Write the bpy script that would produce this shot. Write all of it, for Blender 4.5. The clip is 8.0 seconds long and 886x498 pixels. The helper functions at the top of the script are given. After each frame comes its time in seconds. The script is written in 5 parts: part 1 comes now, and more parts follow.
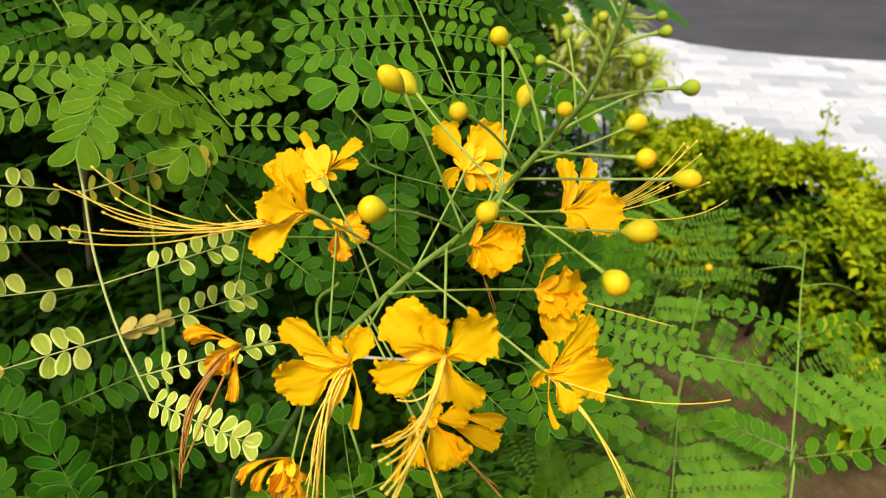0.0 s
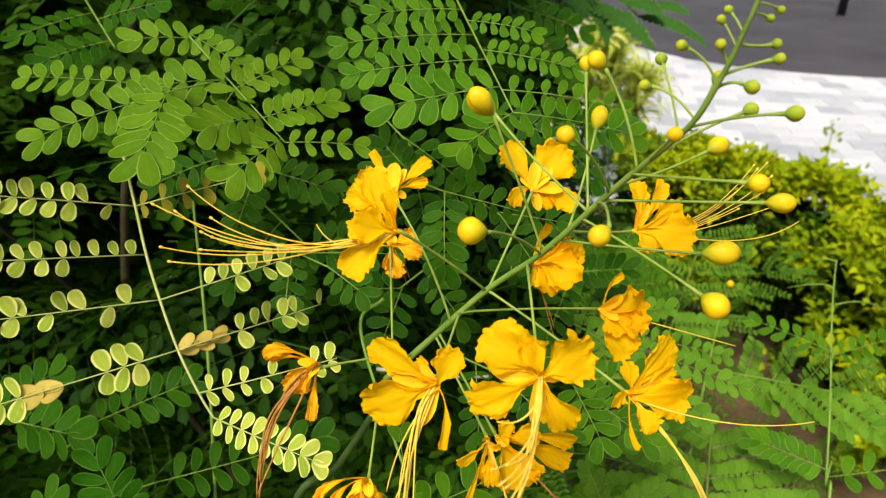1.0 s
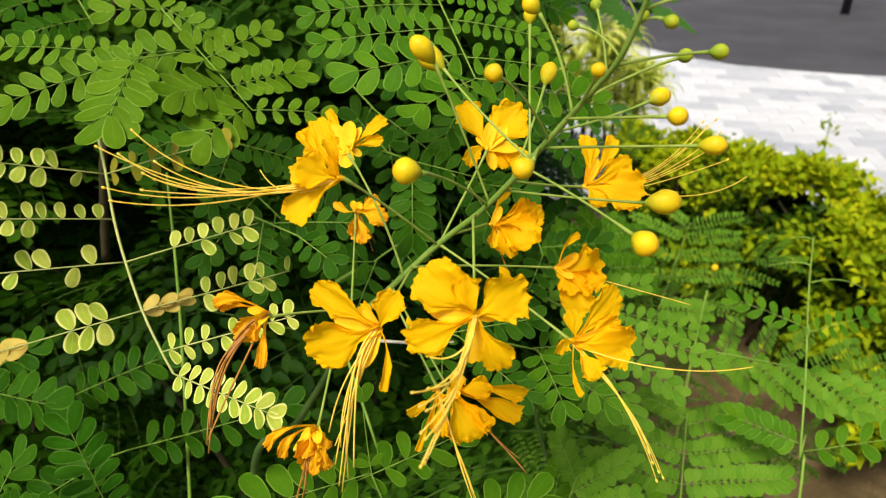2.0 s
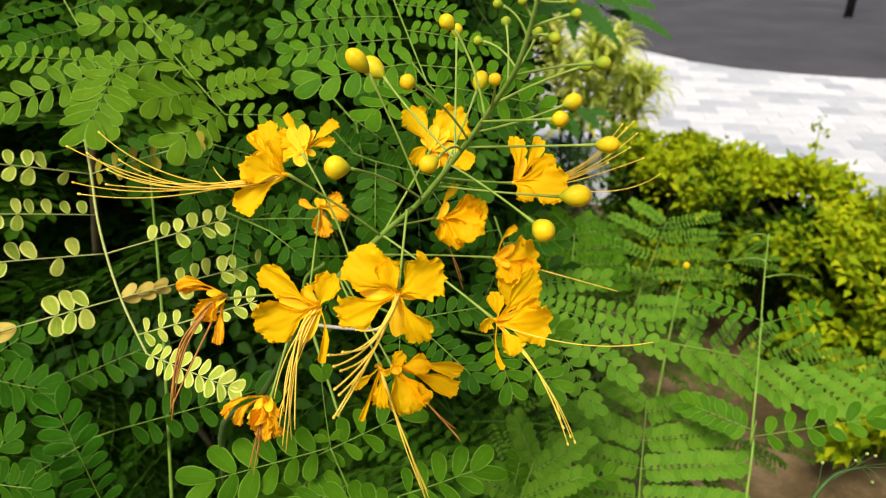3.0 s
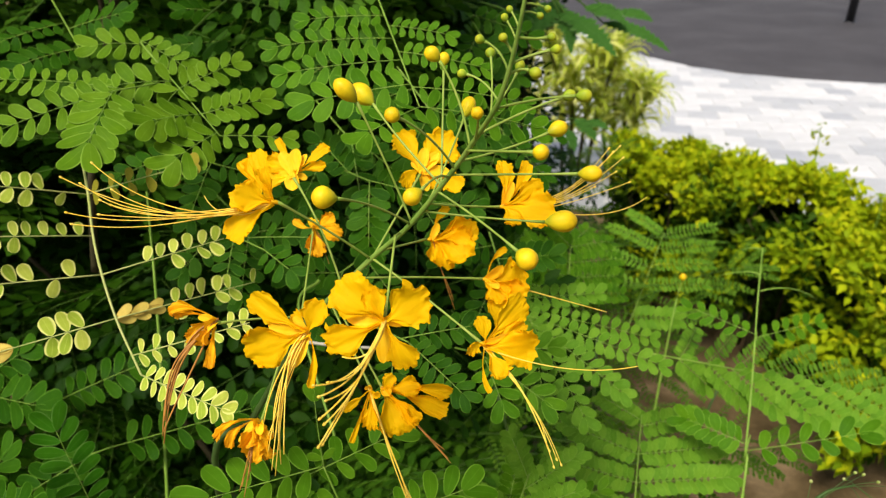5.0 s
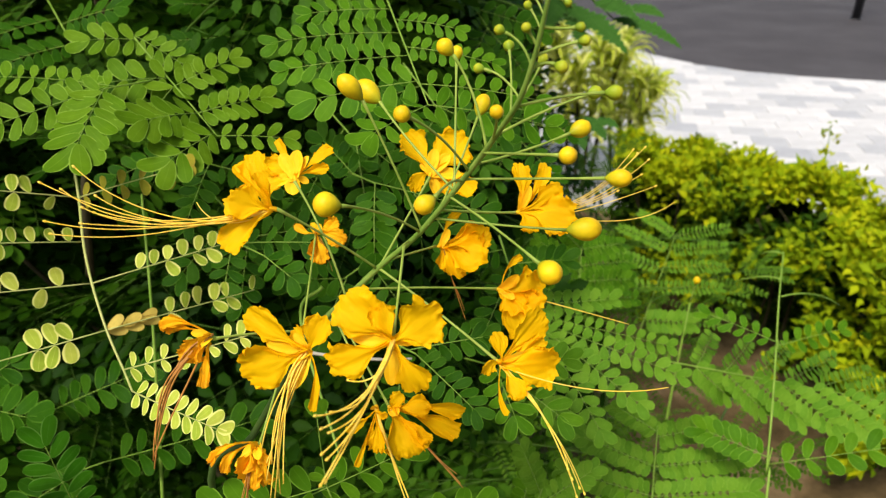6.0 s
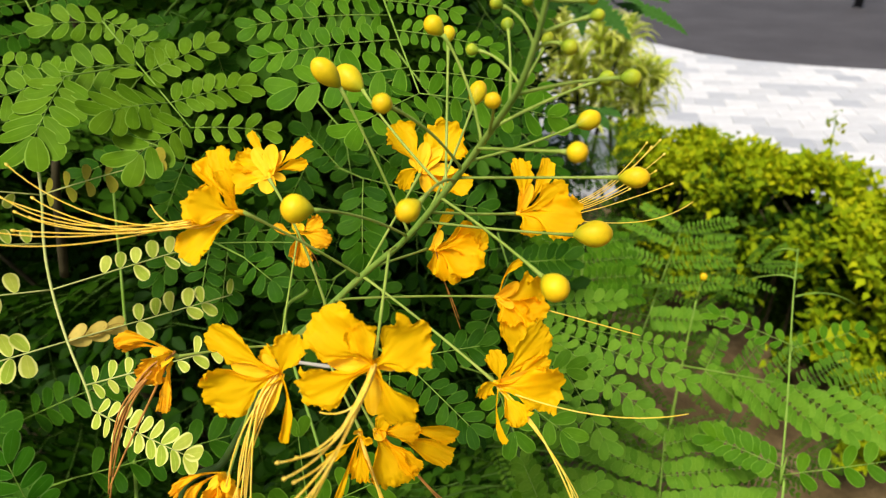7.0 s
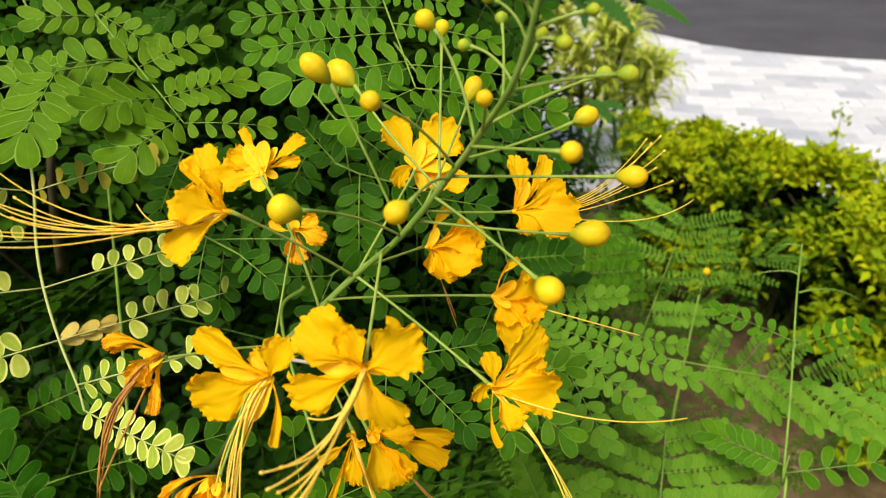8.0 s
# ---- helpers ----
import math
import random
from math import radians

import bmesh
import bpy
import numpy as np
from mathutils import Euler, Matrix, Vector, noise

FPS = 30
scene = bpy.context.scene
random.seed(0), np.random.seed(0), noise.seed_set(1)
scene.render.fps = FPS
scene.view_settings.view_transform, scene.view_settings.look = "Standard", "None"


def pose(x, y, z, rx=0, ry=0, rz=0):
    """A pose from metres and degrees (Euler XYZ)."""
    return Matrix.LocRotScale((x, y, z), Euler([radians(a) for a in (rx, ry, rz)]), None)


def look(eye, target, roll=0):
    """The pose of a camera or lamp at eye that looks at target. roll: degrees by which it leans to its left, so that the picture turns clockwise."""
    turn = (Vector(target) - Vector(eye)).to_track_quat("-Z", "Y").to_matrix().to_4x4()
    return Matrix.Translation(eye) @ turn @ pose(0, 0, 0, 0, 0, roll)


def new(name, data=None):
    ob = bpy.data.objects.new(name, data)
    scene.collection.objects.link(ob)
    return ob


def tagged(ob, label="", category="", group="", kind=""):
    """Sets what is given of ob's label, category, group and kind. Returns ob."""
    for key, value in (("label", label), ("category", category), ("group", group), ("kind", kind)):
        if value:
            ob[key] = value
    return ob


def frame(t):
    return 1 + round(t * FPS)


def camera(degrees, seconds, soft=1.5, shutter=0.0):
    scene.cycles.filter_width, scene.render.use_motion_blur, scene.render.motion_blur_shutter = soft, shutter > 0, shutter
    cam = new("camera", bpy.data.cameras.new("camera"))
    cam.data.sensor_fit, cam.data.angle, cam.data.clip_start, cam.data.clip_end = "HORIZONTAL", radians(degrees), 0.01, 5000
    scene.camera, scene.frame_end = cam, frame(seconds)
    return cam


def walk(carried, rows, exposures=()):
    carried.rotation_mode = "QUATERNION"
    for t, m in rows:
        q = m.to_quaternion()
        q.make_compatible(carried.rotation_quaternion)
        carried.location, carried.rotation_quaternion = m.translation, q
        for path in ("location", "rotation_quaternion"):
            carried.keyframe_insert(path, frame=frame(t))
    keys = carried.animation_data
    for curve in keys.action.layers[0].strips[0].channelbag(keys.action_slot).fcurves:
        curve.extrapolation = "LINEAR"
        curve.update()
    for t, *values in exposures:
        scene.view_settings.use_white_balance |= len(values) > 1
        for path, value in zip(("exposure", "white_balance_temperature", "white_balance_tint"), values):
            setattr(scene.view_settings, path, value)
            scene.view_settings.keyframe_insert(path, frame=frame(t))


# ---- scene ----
cam = camera(66.0, 8.0, soft=1.2)
cam.data.dof.use_dof = True
cam.data.dof.focus_distance, cam.data.dof.aperture_fstop = 0.32, 15.0
EXPOSURE, SKY, SUN = 0.95, 0.080, 2.5
PATH = [
    (0, (0.0000, 0.0000, 1.4000), (-0.0889, 0.8783, 0.9301), 0.16),
    (0.5, (-0.0198, -0.0052, 1.4045), (-0.1107, 0.8757, 0.9400), 0.60),
    (1, (-0.0373, -0.0028, 1.4031), (-0.1179, 0.8843, 0.9486), 0.83),
    (1.5, (-0.0324, -0.0094, 1.3942), (-0.1177, 0.8782, 0.9417), 0.70),
    (2, (-0.0107, -0.0145, 1.3858), (-0.0982, 0.8727, 0.9327), 0.63),
    (3.5, (0.0340, -0.0604, 1.4033), (-0.0650, 0.8301, 0.9593), 0.26),
    (4, (0.0354, -0.0653, 1.4074), (-0.0631, 0.8266, 0.9661), 0.28),
    (4.5, (0.0347, -0.0547, 1.4061), (-0.0635, 0.8363, 0.9627), 0.27),
    (5, (0.0333, -0.0447, 1.4067), (-0.0678, 0.8467, 0.9649), 0.06),
    (6.5, (0.0244, -0.0020, 1.3943), (-0.0818, 0.8852, 0.9453), -0.09),
    (7, (0.0257, 0.0152, 1.3905), (-0.0783, 0.8986, 0.9336), -0.14),
    (7.5, (0.0281, 0.0183, 1.3916), (-0.0777, 0.8987, 0.9292), -0.24),
    (8, (0.0289, 0.0225, 1.3904), (-0.0802, 0.8999, 0.9232), -0.32),
]
walk(cam, [(t, look(eye, target, roll)) for t, eye, target, roll in PATH], [(0.0, EXPOSURE)])

# ---------------------------------------------------------------- daylight
world = bpy.data.worlds.new("overcast_sky")
scene.world = world
world.use_nodes = True
sky = world.node_tree.nodes.new("ShaderNodeTexSky")
sky.sky_type, sky.sun_disc = "NISHITA", False
sky.sun_elevation, sky.sun_rotation = radians(56), radians(206)
sky.air_density, sky.dust_density, sky.ozone_density = 1.0, 4.0, 1.0
world.node_tree.links.new(sky.outputs[0], world.node_tree.nodes["Background"].inputs[0])
world.node_tree.nodes["Background"].inputs[1].default_value = SKY

sun_data = bpy.data.lights.new("sun", "SUN")
sun_data.energy, sun_data.angle, sun_data.color = SUN, radians(20), (1.0, 0.96, 0.88)
sun = new("sun", sun_data)
sun.matrix_world = look((-1.4, -2.6, 6.0), (0, 0.3, 1.2))


# ---------------------------------------------------------------- materials
def nodes_of(name):
    m = bpy.data.materials.new(name)
    m.use_nodes = True
    return m, m.node_tree, m.node_tree.nodes["Principled BSDF"]


def node(tree, kind, **values):
    n = tree.nodes.new(kind)
    for key, value in values.items():
        n.inputs[key.replace("_", " ")].default_value = value
    return n


def ramp(tree, fac, stops):
    n = tree.nodes.new("ShaderNodeValToRGB")
    while len(n.color_ramp.elements) < len(stops):
        n.color_ramp.elements.new(0.5)
    for e, (at, colour) in zip(n.color_ramp.elements, stops):
        e.position, e.color = at, (*colour, 1)
    tree.links.new(fac, n.inputs[0])
    return n.outputs[0]


def mix(tree, kind, fac, a, b):
    n = tree.nodes.new("ShaderNodeMix")
    n.data_type, n.blend_type = "RGBA", kind
    for socket, value in ((n.inputs[0], fac), (n.inputs[6], a), (n.inputs[7], b)):
        if isinstance(value, (int, float)):
            socket.default_value = value
        elif isinstance(value, tuple):
            socket.default_value = (*value, 1)
        else:
            tree.links.new(value, socket)
    return n.outputs[2]


def noise_of(tree, scale, detail=3.0, rough=0.55):
    where = tree.nodes.new("ShaderNodeTexCoord")
    n = node(tree, "ShaderNodeTexNoise", Scale=scale, Detail=detail, Roughness=rough)
    tree.links.new(where.outputs["Object"], n.inputs["Vector"])
    return n.outputs[0]


def bumped(tree, shader, height, strength, distance=0.001):
    b = node(tree, "ShaderNodeBump", Strength=strength, Distance=distance)
    tree.links.new(height, b.inputs["Height"])
    tree.links.new(b.outputs[0], shader.inputs["Normal"])


def see_through(tree, shader, colour, share):
    """Thin tissue: part of the light that falls on one side comes out of the other."""
    t = tree.nodes.new("ShaderNodeBsdfTranslucent")
    tree.links.new(colour, t.inputs[0])
    m = tree.nodes.new("ShaderNodeMixShader")
    m.inputs[0].default_value = share
    tree.links.new(shader.outputs[0], m.inputs[1])
    tree.links.new(t.outputs[0], m.inputs[2])
    tree.links.new(m.outputs[0], tree.nodes["Material Output"].inputs[0])


def leaf_material(name, dark, mid, light, margin, spots=(0.2, 0.12, 0.03), island=False, share=0.3, spot_from=0.72, gloss=0.5, rim_from=0.85, by_object=False):
    """Leaf tissue: varies from leaflet to leaflet, with mottling, a paler margin, a fine midrib and side veins."""
    m, tree, shader = nodes_of(name)
    if island and not by_object:
        chance = tree.nodes.new("ShaderNodeNewGeometry").outputs["Random Per Island"]
    else:
        chance = tree.nodes.new("ShaderNodeObjectInfo").outputs["Random"]
    base = ramp(tree, chance, [(0.0, dark), (0.5, mid), (1.0, light)])
    mottle = noise_of(tree, 260.0 if island else 3.0, 4.0)
    base = mix(tree, "MULTIPLY", 0.35, base, ramp(tree, mottle, [(0.3, (0.55, 0.6, 0.5)), (0.7, (1.15, 1.1, 1.1))]))
    uv = tree.nodes.new("ShaderNodeUVMap")
    split = tree.nodes.new("ShaderNodeSeparateXYZ")
    tree.links.new(uv.outputs[0], split.inputs[0])
    rim = ramp(tree, split.outputs[0], [(0.0, (0.25, 0.25, 0.25)), (0.06, (0, 0, 0)), (rim_from, (0, 0, 0)), (0.5 + 0.5 * rim_from, (1, 1, 1))])
    base = mix(tree, "MIX", rim, base, margin)
    blotch = noise_of(tree, 90.0 if island else 1.7, 5.0, 0.65)
    base = mix(tree, "MIX", ramp(tree, blotch, [(spot_from, (0, 0, 0)), (spot_from + 0.06, (1, 1, 1))]), base, spots)
    tree.links.new(base, shader.inputs["Base Color"])
    shader.inputs["Roughness"].default_value = gloss
    shader.inputs["Specular IOR Level"].default_value = 0.04
    wave = node(tree, "ShaderNodeTexWave", Scale=4.0, Distortion=1.5, Detail=1.0)
    tree.links.new(uv.outputs[0], wave.inputs["Vector"])
    bumped(tree, shader, wave.outputs[1], 0.12, 0.0006)
    see_through(tree, shader, base, share)
    return m


def tissue(name, low, high, scale, rough=0.5, share=0.0, bump=0.15, spec=0.4, spots=None):
    """Plain plant tissue with soft mottling in object space."""
    m, tree, shader = nodes_of(name)
    fac = noise_of(tree, scale, 4.0)
    base = ramp(tree, fac, [(0.3, low), (0.7, high)])
    if spots:
        speck = noise_of(tree, scale * 3.1, 5.0, 0.7)
        base = mix(tree, "MIX", ramp(tree, speck, [(0.66, (0, 0, 0)), (0.74, (1, 1, 1))]), base, spots)
    tree.links.new(base, shader.inputs["Base Color"])
    shader.inputs["Roughness"].default_value = rough
    shader.inputs["Specular IOR Level"].default_value = spec
    bumped(tree, shader, noise_of(tree, scale * 6, 3.0), bump, 0.0005)
    if share:
        see_through(tree, shader, base, share)
    return m


def petal_material(name, throat, limb, margin, share=0.3, brown=None):
    m, tree, shader = nodes_of(name)
    uv = tree.nodes.new("ShaderNodeUVMap")
    split = tree.nodes.new("ShaderNodeSeparateXYZ")
    tree.links.new(uv.outputs[0], split.inputs[0])
    base = ramp(tree, split.outputs[1], [(0.05, throat), (0.45, limb), (1.0, margin)])
    base = mix(tree, "MULTIPLY", 0.4, base, ramp(tree, noise_of(tree, 180.0, 4.0), [(0.3, (0.92, 0.86, 0.8)), (0.7, (1.03, 1.04, 1.0))]))
    if brown:
        base = mix(tree, "MIX", ramp(tree, noise_of(tree, 140.0, 5.0, 0.7), [(0.58, (0, 0, 0)), (0.72, (0.8, 0.8, 0.8))]), base, brown)
    else:
        base = mix(tree, "MIX", ramp(tree, noise_of(tree, 320.0, 4.0, 0.7), [(0.71, (0, 0, 0)), (0.77, (0.8, 0.8, 0.8))]), base, (0.5, 0.2, 0.02))
    stretch = tree.nodes.new("ShaderNodeMapping")
    stretch.inputs["Scale"].default_value = (26.0, 2.2, 1.0)
    tree.links.new(uv.outputs[0], stretch.inputs["Vector"])
    vein = node(tree, "ShaderNodeTexNoise", Scale=1.0, Detail=3.0, Roughness=0.6, Distortion=0.6)
    tree.links.new(stretch.outputs[0], vein.inputs["Vector"])
    base = mix(tree, "MULTIPLY", 0.22, base, ramp(tree, vein.outputs[0], [(0.36, (0.94, 0.80, 0.6)), (0.62, (1.02, 1.03, 1.0))]))
    tree.links.new(base, shader.inputs["Base Color"])
    shader.inputs["Roughness"].default_value = 0.6
    shader.inputs["Specular IOR Level"].default_value = 0.08
    bumped(tree, shader, vein.outputs[0], 0.16, 0.0005)
    see_through(tree, shader, base, share)
    return m


def bud_material(name, foot, low, high, tip):
    """Bud skin: greener at the foot, with soft blotches and faint ribs."""
    m, tree, shader = nodes_of(name)
    uv = tree.nodes.new("ShaderNodeUVMap")
    split = tree.nodes.new("ShaderNodeSeparateXYZ")
    tree.links.new(uv.outputs[0], split.inputs[0])
    base = ramp(tree, split.outputs[1], [(0.0, foot), (0.26, low), (0.62, high), (1.0, tip)])
    base = mix(tree, "MULTIPLY", 0.7, base, ramp(tree, noise_of(tree, 160.0, 4.0), [(0.32, (0.62, 0.68, 0.5)), (0.66, (1.05, 1.04, 1.0))]))
    base = mix(tree, "MIX", ramp(tree, noise_of(tree, 420.0, 4.0, 0.7), [(0.66, (0, 0, 0)), (0.76, (0.6, 0.6, 0.6))]), base, foot)
    tree.links.new(base, shader.inputs["Base Color"])
    shader.inputs["Roughness"].default_value = 0.5
    shader.inputs["Specular IOR Level"].default_value = 0.16
    bumped(tree, shader, noise_of(tree, 500.0, 3.0), 0.12, 0.0004)
    return m


def ground_material(name, stops, scale, rough, bump, distance, fine):
    m, tree, shader = nodes_of(name)
    base = ramp(tree, noise_of(tree, scale, 6.0, 0.6), stops)
    base = mix(tree, "MULTIPLY", 0.6, base, ramp(tree, noise_of(tree, fine, 4.0, 0.7), [(0.3, (0.6, 0.6, 0.6)), (0.75, (1.2, 1.2, 1.2))]))
    tree.links.new(base, shader.inputs["Base Color"])
    shader.inputs["Roughness"].default_value = rough
    shader.inputs["Specular IOR Level"].default_value = 0.12
    bumped(tree, shader, noise_of(tree, fine, 5.0, 0.7), bump, distance)
    return m


def paver_material(name):
    m, tree, shader = nodes_of(name)
    chance = tree.nodes.new("ShaderNodeObjectInfo").outputs["Random"]
    island = tree.nodes.new("ShaderNodeNewGeometry").outputs["Random Per Island"]
    both = tree.nodes.new("ShaderNodeMath")
    both.operation = "ADD"
    tree.links.new(chance, both.inputs[0])
    tree.links.new(island, both.inputs[1])
    wrap = tree.nodes.new("ShaderNodeMath")
    wrap.operation = "FRACT"
    tree.links.new(both.outputs[0], wrap.inputs[0])
    stops = [(0.0, (0.58, 0.565, 0.55)), (0.35, (0.54, 0.53, 0.52)), (0.55, (0.47, 0.465, 0.46)), (0.70, (0.42, 0.42, 0.425)), (0.86, (0.39, 0.392, 0.40)), (1.0, (0.35, 0.355, 0.37))]
    base = ramp(tree, wrap.outputs[0], stops)
    base = mix(tree, "MULTIPLY", 0.5, base, ramp(tree, noise_of(tree, 9.0, 5.0, 0.65), [(0.3, (0.75, 0.73, 0.7)), (0.7, (1.05, 1.05, 1.05))]))
    tree.links.new(base, shader.inputs["Base Color"])
    shader.inputs["Roughness"].default_value = 0.6
    bumped(tree, shader, noise_of(tree, 150.0, 4.0), 0.2, 0.001)
    return m


LEAF = leaf_material("green_leaflet", (0.048, 0.138, 0.004), (0.064, 0.170, 0.005), (0.088, 0.204, 0.007), (0.15, 0.29, 0.024))
LEAF_LIGHT = leaf_material("light_green_leaflet", (0.082, 0.178, 0.005), (0.102, 0.205, 0.007), (0.122, 0.226, 0.010), (0.20, 0.33, 0.035))
LEAF_DEEP = leaf_material("rich_green_leaflet", (0.028, 0.125, 0.004), (0.037, 0.152, 0.005), (0.048, 0.178, 0.006), (0.14, 0.29, 0.045))
# deep green darkened for leaves in shade, so the shade sits in the colour
LEAF_DARK = leaf_material("shaded_deep_green_leaflet", (0.017, 0.068, 0.002), (0.026, 0.090, 0.003), (0.038, 0.112, 0.004), (0.075, 0.175, 0.013))
LEAF_PALE = leaf_material("yellowing_leaflet", (0.28, 0.385, 0.032), (0.37, 0.46, 0.045), (0.47, 0.515, 0.070), (0.68, 0.68, 0.19), (0.398, 0.323, 0.047), spot_from=0.70, rim_from=0.62)
LEAF_OLIVE = leaf_material("bronzed_leaflet", (0.20, 0.20, 0.015), (0.26, 0.24, 0.02), (0.32, 0.27, 0.03), (0.34, 0.25, 0.04), (0.22, 0.12, 0.02), spot_from=0.6)
LEAF_DRY = leaf_material("dry_leaflet", (0.50, 0.37, 0.07), (0.60, 0.46, 0.09), (0.68, 0.52, 0.12), (0.40, 0.25, 0.05), (0.25, 0.13, 0.03), spot_from=0.6)
# fill leaflets: the shade inside the shrub is put into this dark green
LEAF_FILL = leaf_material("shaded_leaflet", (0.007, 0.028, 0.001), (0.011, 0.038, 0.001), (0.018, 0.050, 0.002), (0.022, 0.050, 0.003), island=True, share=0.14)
# less darkened copy of the fill green, its milder shade also in the colour
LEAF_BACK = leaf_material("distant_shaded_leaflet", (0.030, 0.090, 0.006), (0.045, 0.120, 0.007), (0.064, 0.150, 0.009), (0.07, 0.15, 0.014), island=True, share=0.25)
LEAF_SOFT = leaf_material("feathery_leaflet", (0.055, 0.135, 0.008), (0.076, 0.165, 0.010), (0.100, 0.195, 0.013), (0.110, 0.205, 0.018), island=True)
LEAF_FEATHER = leaf_material("fine_feathery_leaflet", (0.086, 0.205, 0.012), (0.112, 0.245, 0.015), (0.140, 0.275, 0.019), (0.165, 0.30, 0.030))
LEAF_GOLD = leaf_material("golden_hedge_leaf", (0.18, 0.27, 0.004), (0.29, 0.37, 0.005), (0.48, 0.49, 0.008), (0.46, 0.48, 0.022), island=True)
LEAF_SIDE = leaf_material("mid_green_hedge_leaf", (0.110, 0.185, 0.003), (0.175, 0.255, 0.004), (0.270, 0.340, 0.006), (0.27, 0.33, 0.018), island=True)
# green inner hedge leaf, darkened so that the hollows' shade is in the colour
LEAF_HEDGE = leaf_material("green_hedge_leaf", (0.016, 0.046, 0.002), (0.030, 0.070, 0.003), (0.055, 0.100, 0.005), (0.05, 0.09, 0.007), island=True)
LEAF_STRAP = leaf_material("variegated_strap_leaf", (0.30, 0.42, 0.015), (0.58, 0.64, 0.05), (0.86, 0.84, 0.28), (0.84, 0.83, 0.36), island=True, share=0.5, by_object=True)
LEAF_BROAD = leaf_material("broad_green_leaf", (0.034, 0.100, 0.016), (0.044, 0.126, 0.018), (0.056, 0.146, 0.022), (0.10, 0.20, 0.05), island=True)
LEAF_DULL = leaf_material("dull_strap_leaf", (0.06, 0.11, 0.012), (0.13, 0.20, 0.025), (0.26, 0.34, 0.07), (0.22, 0.28, 0.06), island=True, share=0.45)
RACHIS = tissue("green_rachis", (0.12, 0.22, 0.02), (0.20, 0.31, 0.045), 60.0, spec=0.15)
# darker copy of the green rachis, with shade in the colour, for background stalks
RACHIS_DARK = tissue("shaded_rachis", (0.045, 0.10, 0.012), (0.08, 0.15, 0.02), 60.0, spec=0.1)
RACHIS_PALE = tissue("yellow_green_rachis", (0.28, 0.32, 0.08), (0.42, 0.42, 0.14), 80.0, spec=0.15)
STALK = tissue("glaucous_green_stalk", (0.11, 0.20, 0.025), (0.20, 0.29, 0.05), 90.0, 0.5, spec=0.15)
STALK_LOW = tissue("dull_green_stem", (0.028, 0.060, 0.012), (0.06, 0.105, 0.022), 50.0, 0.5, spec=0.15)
BARK = tissue("brown_stem_bark", (0.020, 0.018, 0.008), (0.050, 0.042, 0.018), 60.0, 0.8, bump=0.6, spec=0.1)
DEADWOOD = tissue("pale_dead_wood", (0.24, 0.22, 0.17), (0.42, 0.39, 0.31), 70.0, 0.8, bump=0.5)
PETAL = petal_material("golden_petal", (0.98, 0.64, 0.004), (0.99, 0.595, 0.002), (0.98, 0.57, 0.002), 0.5)
PETAL_OLD = petal_material("withering_petal", (0.90, 0.58, 0.012), (0.90, 0.48, 0.006), (0.84, 0.40, 0.008), 0.32, (0.46, 0.20, 0.016))
SEPAL = tissue("pale_yellow_sepal", (0.93, 0.51, 0.006), (0.95, 0.57, 0.02), 200.0, 0.55, 0.3, spec=0.08)
FILAMENT = tissue("yellow_filament", (0.96, 0.67, 0.045), (0.98, 0.77, 0.15), 300.0, 0.5, 0.35, spec=0.2)
FILAMENT_OLD = tissue("rusty_filament", (0.22, 0.09, 0.012), (0.46, 0.20, 0.025), 200.0, 0.6)
PEDICEL = tissue("yellow_green_pedicel", (0.17, 0.25, 0.030), (0.29, 0.36, 0.065), 120.0, 0.5, spec=0.15)
BUD = bud_material("yellow_bud", (0.24, 0.29, 0.012), (0.54, 0.42, 0.007), (0.70, 0.475, 0.005), (0.71, 0.415, 0.005))
BUD_GREEN = bud_material("green_bud", (0.13, 0.215, 0.015), (0.22, 0.295, 0.015), (0.34, 0.375, 0.015), (0.41, 0.39, 0.02))
BUD_TINY = bud_material("tiny_pale_bud", (0.16, 0.22, 0.03), (0.24, 0.29, 0.06), (0.34, 0.37, 0.12), (0.36, 0.36, 0.14))
SOIL = ground_material("damp_soil", [(0.3, (0.055, 0.037, 0.014)), (0.5, (0.115, 0.078, 0.034)), (0.62, (0.200, 0.140, 0.070)), (0.75, (0.075, 0.082, 0.018))], 5.0, 0.9, 0.8, 0.01, 70.0)
ROAD = ground_material("dark_paving", [(0.3, (0.050, 0.045, 0.046)), (0.55, (0.068, 0.062, 0.063)), (0.75, (0.090, 0.084, 0.086))], 1.1, 0.7, 0.4, 0.003, 120.0)
JOINT = ground_material("joint_sand", [(0.3, (0.42, 0.41, 0.40)), (0.7, (0.56, 0.55, 0.53))], 30.0, 0.9, 0.4, 0.002, 200.0)
PAVER = paver_material("concrete_paver")
IRON = tissue("black_painted_steel", (0.012, 0.012, 0.013), (0.03, 0.03, 0.032), 40.0, 0.4)


# ---------------------------------------------------------------- mesh helpers
def mesh_of(name, verts, faces, uvs=None, smooth=True):
    """A mesh from vertices and faces; uvs gives one pair for each vertex."""
    me = bpy.data.meshes.new(name)
    me.from_pydata([tuple(v) for v in verts], [], faces)
    if uvs is not None:
        layer = me.uv_layers.new(name="UVMap")
        index = np.empty(len(me.loops), dtype=np.int32)
        me.loops.foreach_get("vertex_index", index)
        layer.data.foreach_set("uv", np.asarray(uvs, dtype=np.float32)[index].ravel())
    if smooth:
        me.polygons.foreach_set("use_smooth", [True] * len(me.polygons))
    me.update()
    return me


